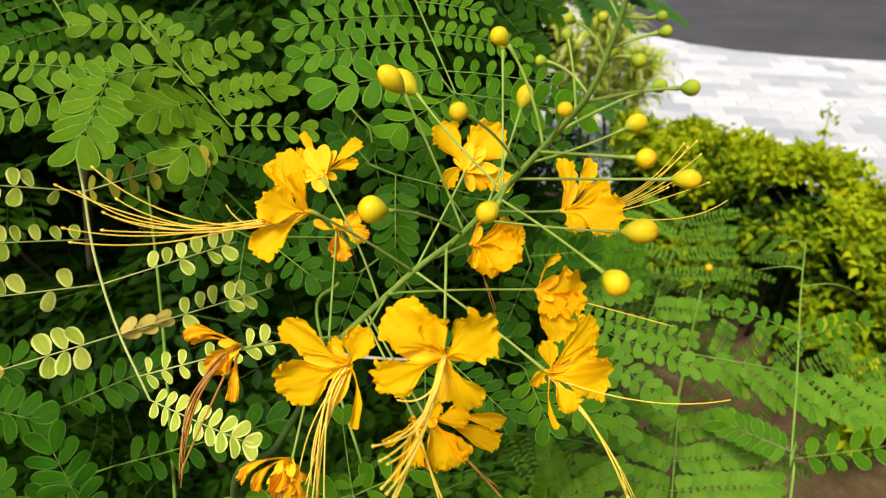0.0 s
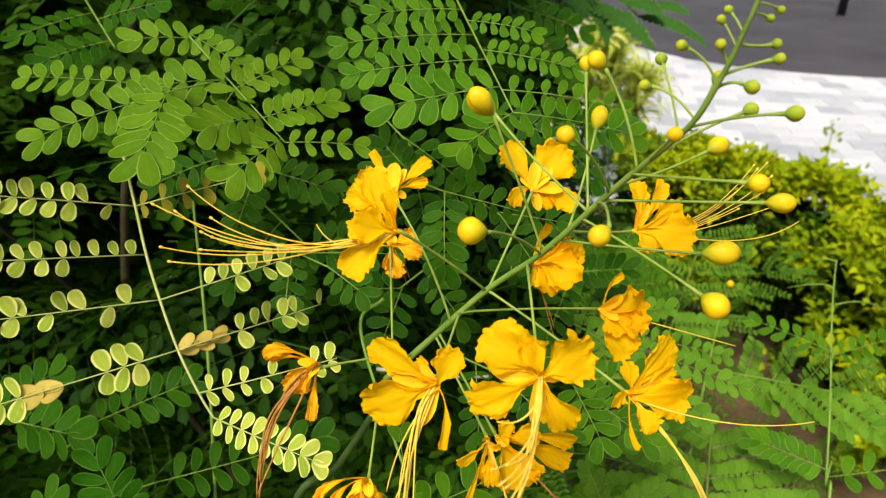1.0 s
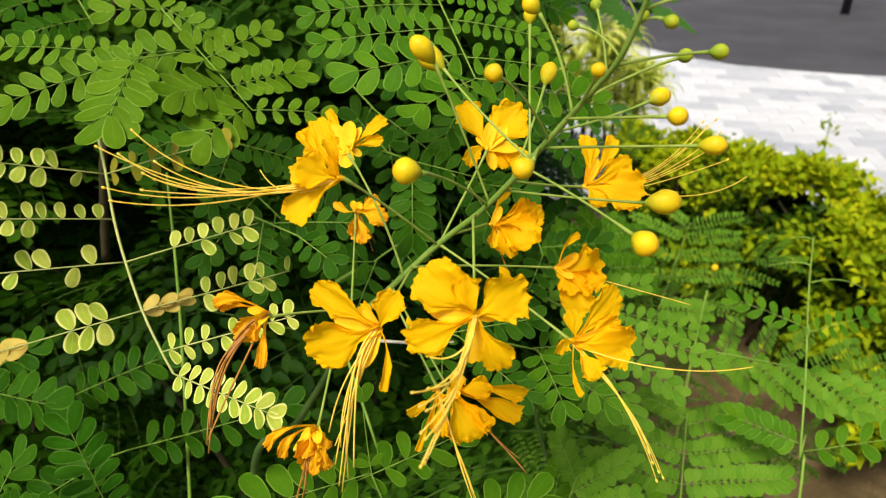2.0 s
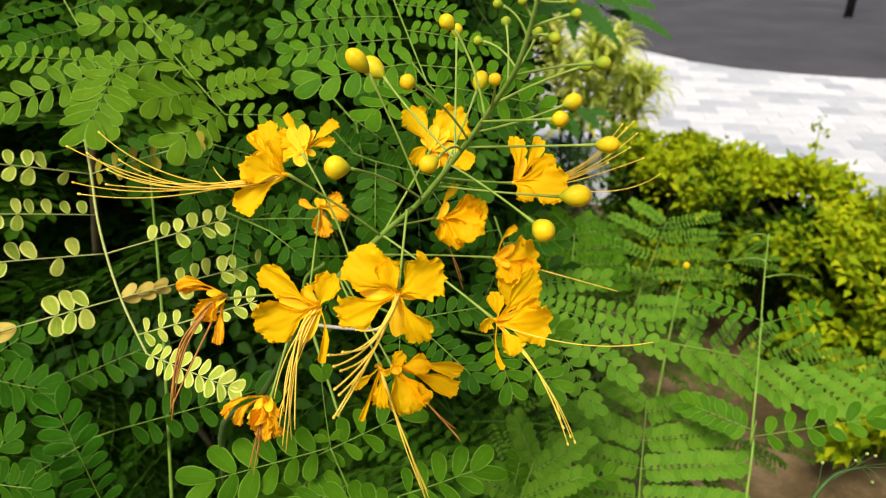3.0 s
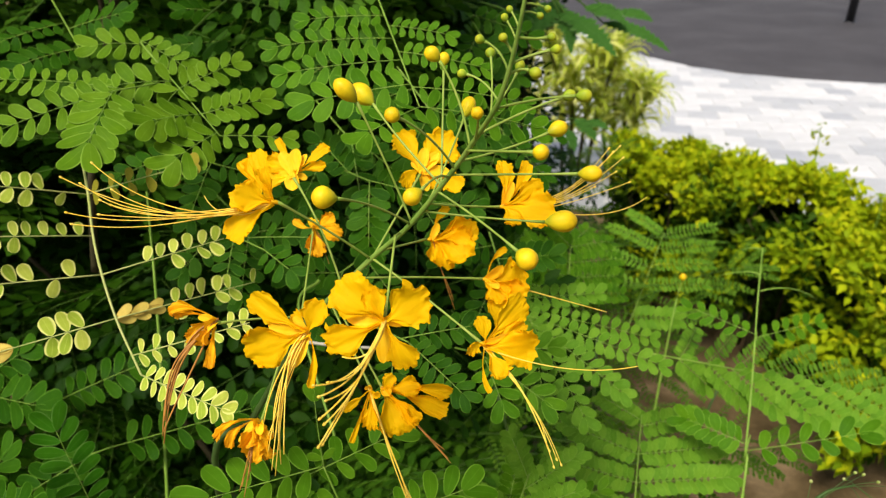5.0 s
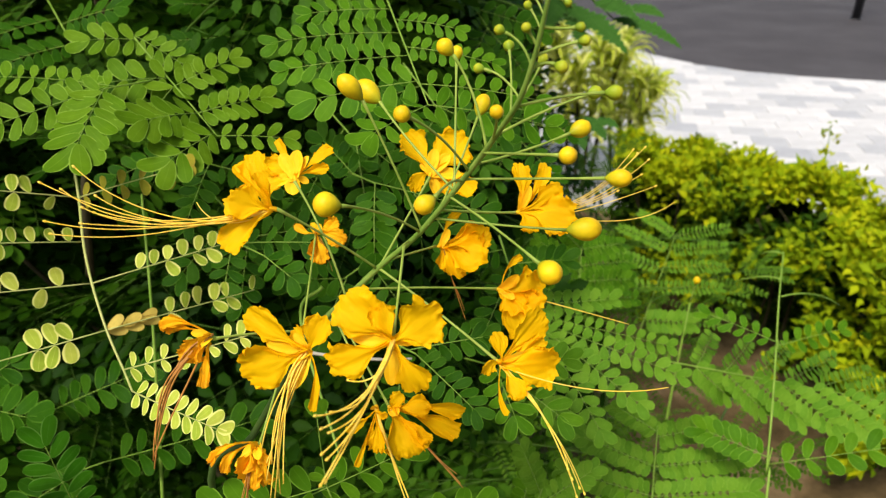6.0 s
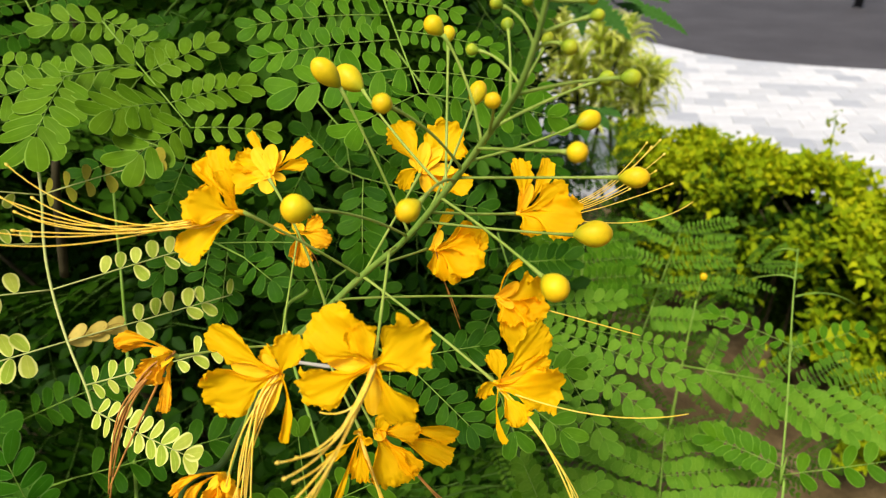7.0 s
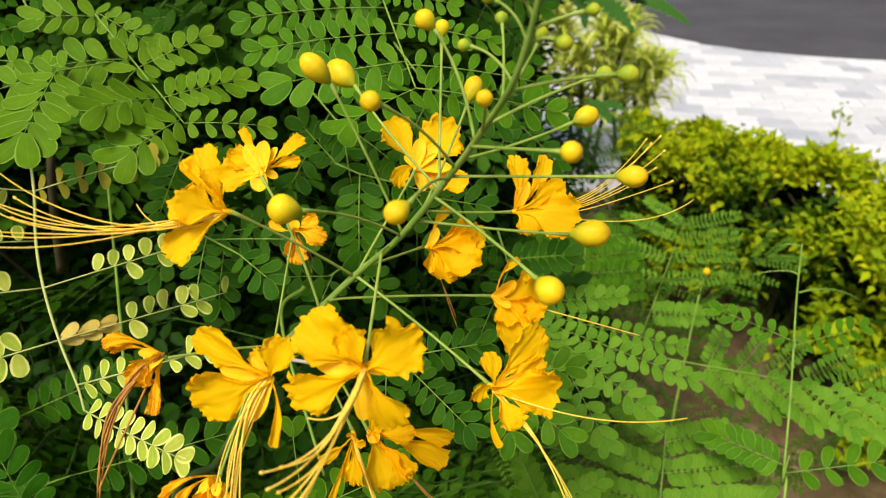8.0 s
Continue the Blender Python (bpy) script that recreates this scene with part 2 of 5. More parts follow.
def part(name, me, material, parent, label="", m=None):
    """Links one mesh as one object under a thing or a part, at the pose m in its parent's space."""
    ob = new(name, me)
    if material and not me.materials:
        me.materials.append(material)
    if parent:
        ob.parent = parent
    if m is not None:
        ob.matrix_basis = m
    if label:
        ob["label"] = label
    return ob


def thing(name, place, label, category, group="", kind="", m=None):
    ob = new(name)
    ob.empty_display_size = 0.05
    ob.matrix_world = m if m is not None else Matrix.Translation(place)
    return tagged(ob, label, category, group, kind)


def bezier(a, b, c, n):
    a, b, c = (np.asarray(p, float) for p in (a, b, c))
    t = np.linspace(0, 1, n)[:, None]
    return (1 - t) ** 2 * a + 2 * t * (1 - t) * b + t**2 * c


def spline(points, n):
    """A smooth line through the points (Catmull-Rom), n steps to each stretch."""
    p = np.asarray(points, float)
    p = np.vstack([2 * p[0] - p[1], p, 2 * p[-1] - p[-2]])
    out = []
    for a, b, c, d in zip(p, p[1:], p[2:], p[3:]):
        for t in np.linspace(0, 1, n, endpoint=False):
            out.append(0.5 * (2 * b + (c - a) * t + (2 * a - 5 * b + 4 * c - d) * t**2 + (3 * b - a - 3 * c + d) * t**3))
    return np.array(out + [p[-2]])


def tube(line, radius, sides=6, verts=None, faces=None, knots=0.0):
    """A round stem along a line; radius is one number or one for each point. Adds to verts and faces when they are given."""
    verts, faces = ([], []) if verts is None else (verts, faces)
    line = np.asarray(line, float)
    radius = np.broadcast_to(np.asarray(radius, float), (len(line),))
    ahead = np.gradient(line, axis=0)
    ahead /= np.linalg.norm(ahead, axis=1)[:, None] + 1e-12
    side = np.cross(ahead[0], (0.3, 0.5, 0.81))
    first = len(verts)
    for k, (p, d, r) in enumerate(zip(line, ahead, radius)):
        side = side - d * (side @ d)
        side /= np.linalg.norm(side) + 1e-12
        other = np.cross(d, side)
        for s in range(sides):
            a = 2 * math.pi * s / sides
            rr = r * (1 + knots * math.sin(k * 1.7 + 2 * a))
            verts.append(p + rr * (math.cos(a) * side + math.sin(a) * other))
    for k in range(len(line) - 1):
        for s in range(sides):
            a, b = first + k * sides + s, first + k * sides + (s + 1) % sides
            faces.append((a, b, b + sides, a + sides))
    faces.append(tuple(range(first + sides - 1, first - 1, -1)))
    faces.append(tuple(range(first + (len(line) - 1) * sides, first + len(line) * sides)))
    return verts, faces


def tube_mesh(name, line, radius, sides=6, knots=0.0):
    return mesh_of(name, *tube(line, radius, sides, knots=knots))


def unit(v):
    v = np.asarray(v, float)
    return v / (np.linalg.norm(v) + 1e-12)


def frame_of(origin, along, normal, sx=1.0, sy=1.0, sz=1.0):
    """A pose with y along a direction and z near a normal."""
    y = unit(along)
    z = np.asarray(normal, float)
    z = unit(z - y * (z @ y))
    x = np.cross(y, z)
    m = Matrix(((x[0] * sx, y[0] * sy, z[0] * sz, origin[0]), (x[1] * sx, y[1] * sy, z[1] * sz, origin[1]), (x[2] * sx, y[2] * sy, z[2] * sz, origin[2]), (0, 0, 0, 1)))
    return m


def leaflet_shape(wide, cup, twist, seed):
    """One blunt oval leaflet of length 1 along y, folded along its midrib. UV x runs from midrib to margin."""
    rnd = random.Random(seed)
    verts, uvs, faces = [], [], []
    rows = 9
    lop = rnd.uniform(-0.06, 0.06)
    for k in range(rows + 1):
        v = 0.5 - 0.5 * math.cos(math.pi * k / rows)
        half = wide * max(0.03, (1 - abs(2 * v - 1) ** 2.3)) ** 0.5 * (0.74 + 0.42 * v)
        dip = -cup * 0.16 * math.sin(math.pi * v) - 0.08 * v * v * cup
        for u in (-1.0, -0.7, 0.0, 0.7, 1.0):
            x = u * half * (1 + lop * u) + 0.025 * wide * rnd.uniform(-1, 1) * abs(u)
            z = dip + cup * (0.34 * abs(u) - 0.36 * u * u) * half + twist * u * half * (v - 0.4)
            verts.append((x, v, z))
            uvs.append((abs(u) if 0 < k < rows else 0.95, v))
    for k in range(rows):
        for s in range(4):
            a = k * 5 + s
            faces.append((a, a + 1, a + 6, a + 5))
    return verts, faces, uvs


LEAFLETS = {}


def leaflet_mesh(material, k):
    key = (material.name, k)
    if key not in LEAFLETS:
        me = mesh_of("leaflet", *leaflet_shape(0.265 + 0.015 * (k % 3), 0.35 + 0.2 * (k % 2), 0.25 * (k - 1.5), k))
        me.materials.append(material)
        LEAFLETS[key] = me
    return LEAFLETS[key]


def pinna_spots(line, n, size, normal, rnd, start, taper, angle):
    """Poses of the leaflets along a side stalk: place, way, normal, length. n: how many pairs, or the places of the upper and of the lower leaflets from 0 to 1."""
    spots = []
    if isinstance(n, tuple):
        for rise, places in zip((1, -1), n):
            for f in places:
                at = min(0.999, max(0.0, f)) * (len(line) - 1)
                i = int(at)
                d = unit(line[i + 1] - line[i])
                z = unit(np.asarray(normal) - d * (np.asarray(normal) @ d))
                side = np.cross(d, z)
                side = side * (rise if side[2] > 0 else -rise)
                a = radians(angle + rnd.uniform(-14, 10) - (24 if rise < 0 and f > 0.6 else 0))
                way = math.cos(a) * d + math.sin(a) * side + rnd.uniform(-0.12, 0.12) * z
                tilt = unit(z + rnd.uniform(-0.35, 0.35) * side + rnd.uniform(-0.4, 0.4) * d)
                spots.append((line[i] + (line[i + 1] - line[i]) * (at - i) + side * size * 0.06, way, tilt, size * rnd.uniform(0.9, 1.1)))
        return spots
    ahead = np.gradient(line, axis=0)
    count = len(line) - 1
    for k in range(n):
        f = start + (1 - start) * k / max(1, n - 1)
        at = min(count, f * count)
        i = min(int(at), count - 1)
        p = line[i] + (line[i + 1] - line[i]) * (at - i)
        d = unit(ahead[min(i + 1, count)])
        z = unit(np.asarray(normal) - d * (np.asarray(normal) @ d))
        side = np.cross(d, z)
        for s in (-1, 1):
            a = radians(angle - (angle - 26) * (k / max(1, n - 1)) ** 4 + rnd.uniform(-6, 6))
            way = math.cos(a) * d + s * math.sin(a) * side + rnd.uniform(-0.16, 0.10) * z
            tilt = unit(z + s * rnd.uniform(-0.16, 0.24) * side + rnd.uniform(-0.14, 0.14) * d)
            length = size * (1 - taper + taper * f + rnd.uniform(-0.07, 0.07))
            spots.append((p + s * side * size * 0.03, way, tilt, length))
    return spots


def compound_leaf(shrub, base, tip, pinnae, normal=(0.1, -0.72, 0.68), material=None, stalk=None, bend=(0, 0, 0), label="", start=0.14, thick=0.0007, wide=1.0, angle=68, dry=(), drop=0.0, bronzed=(), patches=(), through_points=()):
    """A twice-divided leaf: a main stalk, side stalks and a part for every leaflet.
    pinnae: rows of (place along the main stalk from 0 to 1, tip of the side stalk, pairs or places of leaflets, leaflet length)."""
    material, stalk = material or LEAF, stalk or RACHIS
    rnd = random.Random(int(1e4 * abs(base[0])) * 7 + int(1e4 * abs(tip[2])))
    base, tip = np.asarray(base, float), np.asarray(tip, float)
    line = bezier(base, (base + tip) / 2 + np.asarray(bend, float), tip, 15)
    if through_points:
        line = spline([base, *through_points, tip], 4)
    last = len(line) - 1
    verts, faces = tube(line, np.linspace(thick * 1.3, thick * 0.75, last + 1))
    spots, lines = [], []
    for row, (at, end, pairs, size) in enumerate(pinnae):
        f = at * last
        i = min(int(f), last - 1)
        root = line[i] + (line[i + 1] - line[i]) * (f - i)
        end = np.asarray(end, float)
        lift = unit(normal) * np.linalg.norm(end - root) * rnd.uniform(0.03, 0.10)
        side = bezier(root, (root + end) / 2 + lift, end, 11)
        tube(side, np.linspace(thick * 0.6, thick * 0.34, 11), 5, verts, faces)
        lines.append(side)
        for spot in pinna_spots(side, pairs, size, unit(np.asarray(normal) + np.array([rnd.uniform(-0.15, 0.15) for _ in range(3)])), rnd, start, 0.22, angle):
            spots.append((row, spot))
    leaf = part("compound_leaf", mesh_of("compound_leaf", verts, faces), stalk, shrub, label)
    for row, first, count, size in patches:
        for k in range(count):
            p = lines[row][min(9, first + k // 2)]
            way = lines[row][10] - lines[row][0]
            tilt = np.asarray(normal) + np.array([rnd.uniform(-0.3, 0.3) for _ in range(3)])
            lean = unit(way) * rnd.uniform(0.5, 1.0) + np.cross(unit(way), unit(normal)) * (0.28 if k % 2 else -0.38)
            part("leaflet", leaflet_mesh(LEAF_DRY, k % 4), None, leaf, "withered tan leaflet", frame_of(p, lean, tilt, size, size, size * 1.6))
    bare = {(row, first + k) for row, first, count, size in patches for k in range(0, (count + 1) // 2)}
    for row, (p, way, z, length) in spots:
        if rnd.random() < drop or any(r == row and np.linalg.norm(lines[row][min(10, max(0, i))] - p) < length * 0.5 for r, i in bare):
            continue
        tone = LEAF_DRY if row in dry and rnd.random() < 0.2 else LEAF_OLIVE if row in bronzed else material
        part("leaflet", leaflet_mesh(tone, rnd.randrange(4)), None, leaf, "", frame_of(p, way, z, length * wide * rnd.uniform(0.92, 1.08), length, length))
    return leaf


def frond_mesh(name, length, pairs, pinna, leaflets, size, seed, droop=0.25, material=None, stalk=None, wide=0.27):
    """A whole twice-divided leaf as one mesh, along y, for the depth of a shrub: leaflets are folded blades."""
    rnd = random.Random(seed)
    line = bezier((0, 0, 0), (0, length * 0.5, length * droop * 0.8), (0, length, -length * droop * 0.6), 12)
    verts, faces = tube(line, np.linspace(0.0014, 0.0005, 12), 4)
    uvs = [(0.5, 0.5)] * len(verts)
    cut = len(faces)
    blades, veins = [], []
    for k in range(pairs):
        f = 0.22 + 0.76 * k / max(1, pairs - 1)
        root = line[min(11, int(f * 11))]
        for s in (-1, 1):
            reach = pinna * (0.75 + 0.45 * math.sin(math.pi * (0.15 + 0.8 * f))) * rnd.uniform(0.85, 1.1)
            a = radians(62 - 34 * f + rnd.uniform(-8, 8))
            way = np.array([s * math.sin(a), math.cos(a), rnd.uniform(-0.25, 0.12)])
            end = root + way * reach + np.array([0, 0, -0.16 * reach])
            side = bezier(root, (root + end) / 2 + np.array([0, 0, 0.10 * reach]), end, 8)
            veins.append(side)
            blades += pinna_spots(side, leaflets, size, (rnd.uniform(-0.2, 0.2), rnd.uniform(-0.2, 0.2), 1), rnd, 0.1, 0.15, 66)
    for side in veins:
        tube(side, 0.0004, 3, verts, faces)
    uvs = [(0.5, 0.5)] * len(verts)
    cut = len(faces)
    for p, way, z, l in blades:
        y, z = unit(way), unit(z)
        x = np.cross(y, z)
        n = len(verts)
        for u, v, w, rim in ((0, 0, 0, 0), (-wide * 0.8, 0.3, 0.05, 1), (-wide, 0.7, 0.05, 1), (0, 1, -0.06, 1), (wide, 0.7, 0.05, 1), (wide * 0.8, 0.3, 0.05, 1), (0, 0.55, -0.03, 0)):
            verts.append(p + l * (u * x + v * y + w * z))
            uvs.append((rim * 0.85, v))
        faces += [(n, n + 6, n + 1), (n + 1, n + 6, n + 2), (n + 2, n + 6, n + 3), (n + 3, n + 6, n + 4), (n + 4, n + 6, n + 5), (n + 5, n + 6, n)]
    me = mesh_of(name, verts, faces, uvs)
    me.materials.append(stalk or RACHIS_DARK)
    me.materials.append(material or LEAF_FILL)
    me.polygons.foreach_set("material_index", [0] * cut + [1] * (len(faces) - cut))
    return me


# ---------------------------------------------------------------- flowers
def petal_mesh(base, tip, wide, axis, ruffle, seed, sepal=False, face=None, roll=0.3, via=None):
    """One petal: a narrow claw, a rounded crimped limb and a ragged margin; roll bends its sides up, via arches its midline. UV y runs from the throat outwards."""
    rnd = random.Random(seed)
    base, tip, axis = np.asarray(base, float), np.asarray(tip, float), unit(axis)
    face = unit(face if face is not None else axis)
    way = tip - base
    if not sepal:
        wide, tip, way = wide * 1.16, base + way * 1.05, way * 1.05
    length = np.linalg.norm(way)
    bow = np.asarray(via, float) if via is not None else base + axis * length * (0.16 if not sepal else 0.10) + way * 0.45
    rows, cols = (37, 29) if not sepal else (21, 9)
    mid = bezier(base, bow, tip, rows)
    ahead = np.gradient(mid, axis=0)
    verts, uvs, faces = [], [], []
    off = rnd.uniform(0, 50)
    lean = rnd.uniform(-0.35, 0.35) * roll
    claw = 0.10 + 0.32 * max(0.0, 1 - wide / length)
    flip = rnd.choice((-1, 1))
    for k, (p, d) in enumerate(zip(mid, ahead)):
        v = k / (rows - 1)
        d = unit(d)
        z = unit(face - d * (face @ d) + 1e-4)
        x = np.cross(d, z)
        if sepal:
            half = wide * 0.5 * max(0.05, (0.55 + 0.45 * min(1.0, v * 1.8)) * math.sqrt(max(0.0, 1 - max(0.0, (v - 0.5) / 0.5) ** 2.2)))
        else:
            s = min(1.0, max(0.0, (v - claw) / 0.44))
            half = wide * 0.5 * (0.15 + 0.85 * s * s * (3 - 2 * s))
        for c in range(cols):
            u = -1 + 2 * c / (cols - 1)
            edge = abs(u)
            if sepal:
                q = p + x * u * half + z * half * (0.34 * u * u + 0.05 * math.cos(u * 9.0))
            else:
                pull = -0.34 * wide * (max(0, v - 0.45) / 0.55) ** 2 * edge**2.4
                rim = max(edge**4, (max(0.0, v - 0.66) / 0.34) ** 2)
                lobes = noise.noise(Vector((u * 2.4 + off, v * 3.0, off))) * 0.26
                teeth = noise.noise(Vector((u * 5.5 + off, v * 6.5, off + 3))) * 0.20 + noise.noise(Vector((u * 12 + off, v * 14, off))) * 0.11 + noise.noise(Vector((u * 24 + off, v * 26, off + 9))) * 0.05
                fray = lobes + teeth * rim
                grow = 1 + fray * (edge**2 + max(0, v - 0.75) * 2.0)
                turn = roll * u + lean
                side = math.sin(turn) / max(roll, 0.05) - math.sin(lean) / max(roll, 0.05)
                rise = (math.cos(lean) - math.cos(turn)) / max(roll, 0.05)
                broad = noise.noise(Vector((u * 1.7, v * 2.0 + off, 3.0 + off))) * 0.17
                crimp = noise.noise(Vector((u * 4.5 + off, v * 4.2, 11.0))) * 0.075 * (0.2 + rim)
                frill = noise.noise(Vector((u * 10.0 + off, v * 11.0, 7.0))) * 0.11 * rim
                folds = 0.006 * math.sin(u * 10.0 + 2.2 * math.sin(v * 4 + off)) * math.sin(math.pi * min(1, v * 1.15)) * (1 - 0.4 * edge)
                lip = flip * 0.05 * (max(0.0, v - 0.78) / 0.22) ** 2
                wave = ruffle * wide * (broad * (0.35 + edge**2) + crimp + frill + folds + lip)
                q = p + x * half * side * grow + d * (pull + max(0, v - 0.8) * fray * wide * 1.7) + z * (wave + half * rise * min(1.0, 0.4 + v))
            verts.append(q)
            uvs.append((0.5 + 0.5 * u, v))
    for k in range(rows - 1):
        for c in range(cols - 1):
            a = k * cols + c
            faces.append((a, a + 1, a + cols + 1, a + cols))
    return mesh_of("sepal" if sepal else "petal", verts, faces, uvs)


def ellipsoid(name, centre, along, long, wide, rings=10, sides=14, point=0.0, seams=0.0):
    y = unit(along)
    x = unit(np.cross(y, (0.31, 0.2, 0.93)))
    z = np.cross(x, y)
    verts, faces = [np.asarray(centre) - y * long * (1 + 0.65 * point)], []
    for k in range(1, rings):
        a = math.pi * k / rings
        h = -math.cos(a)
        r = math.sin(a) ** (1.0 + point * (2.0 if h < 0 else 0.25))
        r *= 1 + 0.2 * point * min(0.0, h) + 0.10 * point * h
        stretch = 1 + (0.65 * point if h < 0 else 0.0)
        for s in range(sides):
            b = 2 * math.pi * s / sides
            rr = r * (1 + seams * (abs(math.sin(2.5 * b)) - 0.6) * (0.4 + 0.6 * max(0, h + 0.4)))
            verts.append(np.asarray(centre) + y * long * h * stretch + wide * rr * (math.cos(b) * x + math.sin(b) * z))
    verts.append(np.asarray(centre) + y * long)
    for s in range(sides):
        faces.append((0, 1 + (s + 1) % sides, 1 + s))
        last = 1 + (rings - 2) * sides
        faces.append((last + s, last + (s + 1) % sides, len(verts) - 1))
    for k in range(rings - 2):
        for s in range(sides):
            a, b = 1 + k * sides + s, 1 + k * sides + (s + 1) % sides
            faces.append((a, b, b + sides, a + sides))
    along_uv = [(0.5, 0.0)] + [(0.5, 0.5 - 0.5 * math.cos(math.pi * k / rings)) for k in range(1, rings) for _ in range(sides)] + [(0.5, 1.0)]
    return mesh_of(name, verts, faces, along_uv)


def pedicel(parent, root, end, bend, thick=0.00055):
    root, end = np.asarray(root, float), np.asarray(end, float)
    line = bezier(root, (root + end) / 2 + np.asarray(bend, float), end, 16)
    radius = np.linspace(thick * 1.15, thick, 16)
    radius[-3:] *= (1.15, 1.4, 1.75)
    radius[0] *= 1.5
    return part("pedicel", tube_mesh("pedicel", line, radius, 7), PEDICEL, parent)


def flower(raceme, centre, root, axis, petals, sepals=(), stamens=(), bend=(0, 0, 0), sag=(0, 0, 0), old=False, ruffle=1.0, label="", thick=0.00027, tips=True, rusty=False, face=None, elbow=None):
    """A five-petalled flower in the raceme's space. petals: (tip, width, roll of the sides, middle of the arch if it has one); sepals: (tip, width); stamens: tips of the filaments."""
    centre, axis = np.asarray(centre, float), unit(axis)
    seed = int(abs(centre[0]) * 1e5) + int(abs(centre[1]) * 1e5)
    root = np.asarray(root, float)
    back = unit(centre - root) if np.linalg.norm(centre - root) > 0 else -axis
    cup = ellipsoid("flower", centre - axis * 0.0012, axis * 0.6 + back, 0.0024, 0.0011, 8, 10)
    bloom = part("flower", cup, SEPAL if not old else PEDICEL, raceme, label)
    pedicel(bloom, root, centre - axis * (0.002 if axis[2] > -0.3 else 0.0042), bend)
    for k, (tip, wide, roll, *via) in enumerate(petals):
        me = petal_mesh(centre, tip, wide, axis, ruffle * (1.0 if wide > 0.011 else 1.4), seed + 31 * k, face=face, roll=roll, via=via[0] if via else None)
        part("petal", me, PETAL_OLD if old else PETAL, bloom)
    for k, (tip, wide) in enumerate(sepals):
        part("sepal", petal_mesh(centre - axis * 0.001, tip, wide, axis, 0, seed + 77 * k, True, face), SEPAL, bloom)
    rnd = random.Random(seed)
    middle = np.mean([tuple(t) for t in stamens[1:] or stamens], axis=0) if len(stamens) else centre
    for k, tip in enumerate(stamens):
        tip = np.asarray(tip, float)
        ctrl = centre + 0.55 * ((middle if k else tip) - centre) + np.asarray(sag, float)
        if elbow is not None and k:
            ctrl = np.asarray(elbow, float)
        ctrl = ctrl + np.array([rnd.uniform(-1, 1) for _ in range(3)]) * 0.0015
        start = centre + np.array([rnd.uniform(-1, 1) for _ in range(3)]) * 0.0010
        line = bezier(start, ctrl, tip, 18)
        drift = np.array([rnd.uniform(-1, 1) for _ in range(3)]) * 0.0011
        line = line + np.sin(np.linspace(0, 2 * math.pi, 18))[:, None] * drift * (1 if k else 0.3)
        verts, faces = tube(line, np.linspace(thick * 1.25, thick * 0.8, 18), 5)
        if tips and k > 0:
            me2 = ellipsoid("x", tip, line[-1] - line[-3] + np.array([0.0, 0.0006, 0]), 0.0009, 0.00055, 5, 6)
            n = len(verts)
            verts += [np.array(v.co) for v in me2.vertices]
            faces += [tuple(n + i for i in f.vertices) for f in me2.polygons]
            bpy.data.meshes.remove(me2)
        part("stamen" if k else "pistil", mesh_of("stamen", verts, faces), FILAMENT_OLD if rusty else FILAMENT, bloom)
    return bloom


def bud(raceme, centre, root, size, long=1.15, bend=(0, 0, 0), green=False, tilt=(0, 0, 0), thick=0.0005):
    """A closed bud at the end of its own stalk."""
    centre, root = np.asarray(centre, float), np.asarray(root, float)
    ctrl = (centre + root) / 2 + np.asarray(bend, float)
    way = unit(unit(centre - ctrl) + np.asarray(tilt, float))
    ob = part("flower_bud", ellipsoid("flower_bud", centre, way, size * long, size, 14, 20, 0.42, 0.05), BUD_GREEN if green else BUD, raceme, "small green bud" if green else "plump yellow bud")
    pedicel(ob, root, centre - way * size * long * 1.2, bend, thick)
    return ob


FILL, YOUNG_FILL = 900, 80
HEDGE_TOP = 0.595
HEDGE_LINE = spline([(0.40, 2.45), (0.60, 2.42), (0.79, 2.31), (0.93, 2.13), (1.04, 1.93), (1.17, 1.72), (1.48, 1.38)], 10)
BUSHES = ((0.35, 3.55, 0.85), (0.05, 3.9, 0.9), (0.62, 3.95, 0.7))

# ---------------------------------------------------------------- ground, paving, road
def rolling(x, y):
    return 0.012 * noise.noise(Vector((x * 1.7, y * 1.7, 0))) + 0.006 * noise.noise(Vector((x * 7, y * 7, 4))) if -3 < x < 3 and -1 < y < 3.2 else 0.0


xs = sorted({-400, -120, -40, -15, -8, 8, 15, 40, 120, 400} | {round(-4 + 0.1 * k, 2) for k in range(81)})
ys = sorted({-400, -120, -40, -15, -6, 12, 20, 40, 120, 400} | {round(-2 + 0.1 * k, 2) for k in range(61)})
grid = [(x, y, rolling(x, y)) for y in ys for x in xs]
cells = [(j * len(xs) + i, j * len(xs) + i + 1, (j + 1) * len(xs) + i + 1, (j + 1) * len(xs) + i) for j in range(len(ys) - 1) for i in range(len(xs) - 1)]
ground = part("ground", mesh_of("ground", grid, cells), SOIL, None)
tagged(ground, "bare brown soil bed beneath the shrubs", "ground", kind="structure")

# curved line between the pale walkway and the dark road
EDGE = spline([(0.2, 12.0), (0.75, 9.4), (1.39, 7.69), (2.13, 6.92), (3.37, 6.59), (5.2, 6.75), (8.0, 7.6), (14.0, 10.5), (30.0, 20.0)], 10)
road_verts = [(x, y, 0.021) for x, y in EDGE] + [(x, y, 0.0) for x, y in EDGE] + [(40.0, 60.0, 0.021), (-6.0, 60.0, 0.021)]
n_edge = len(EDGE)
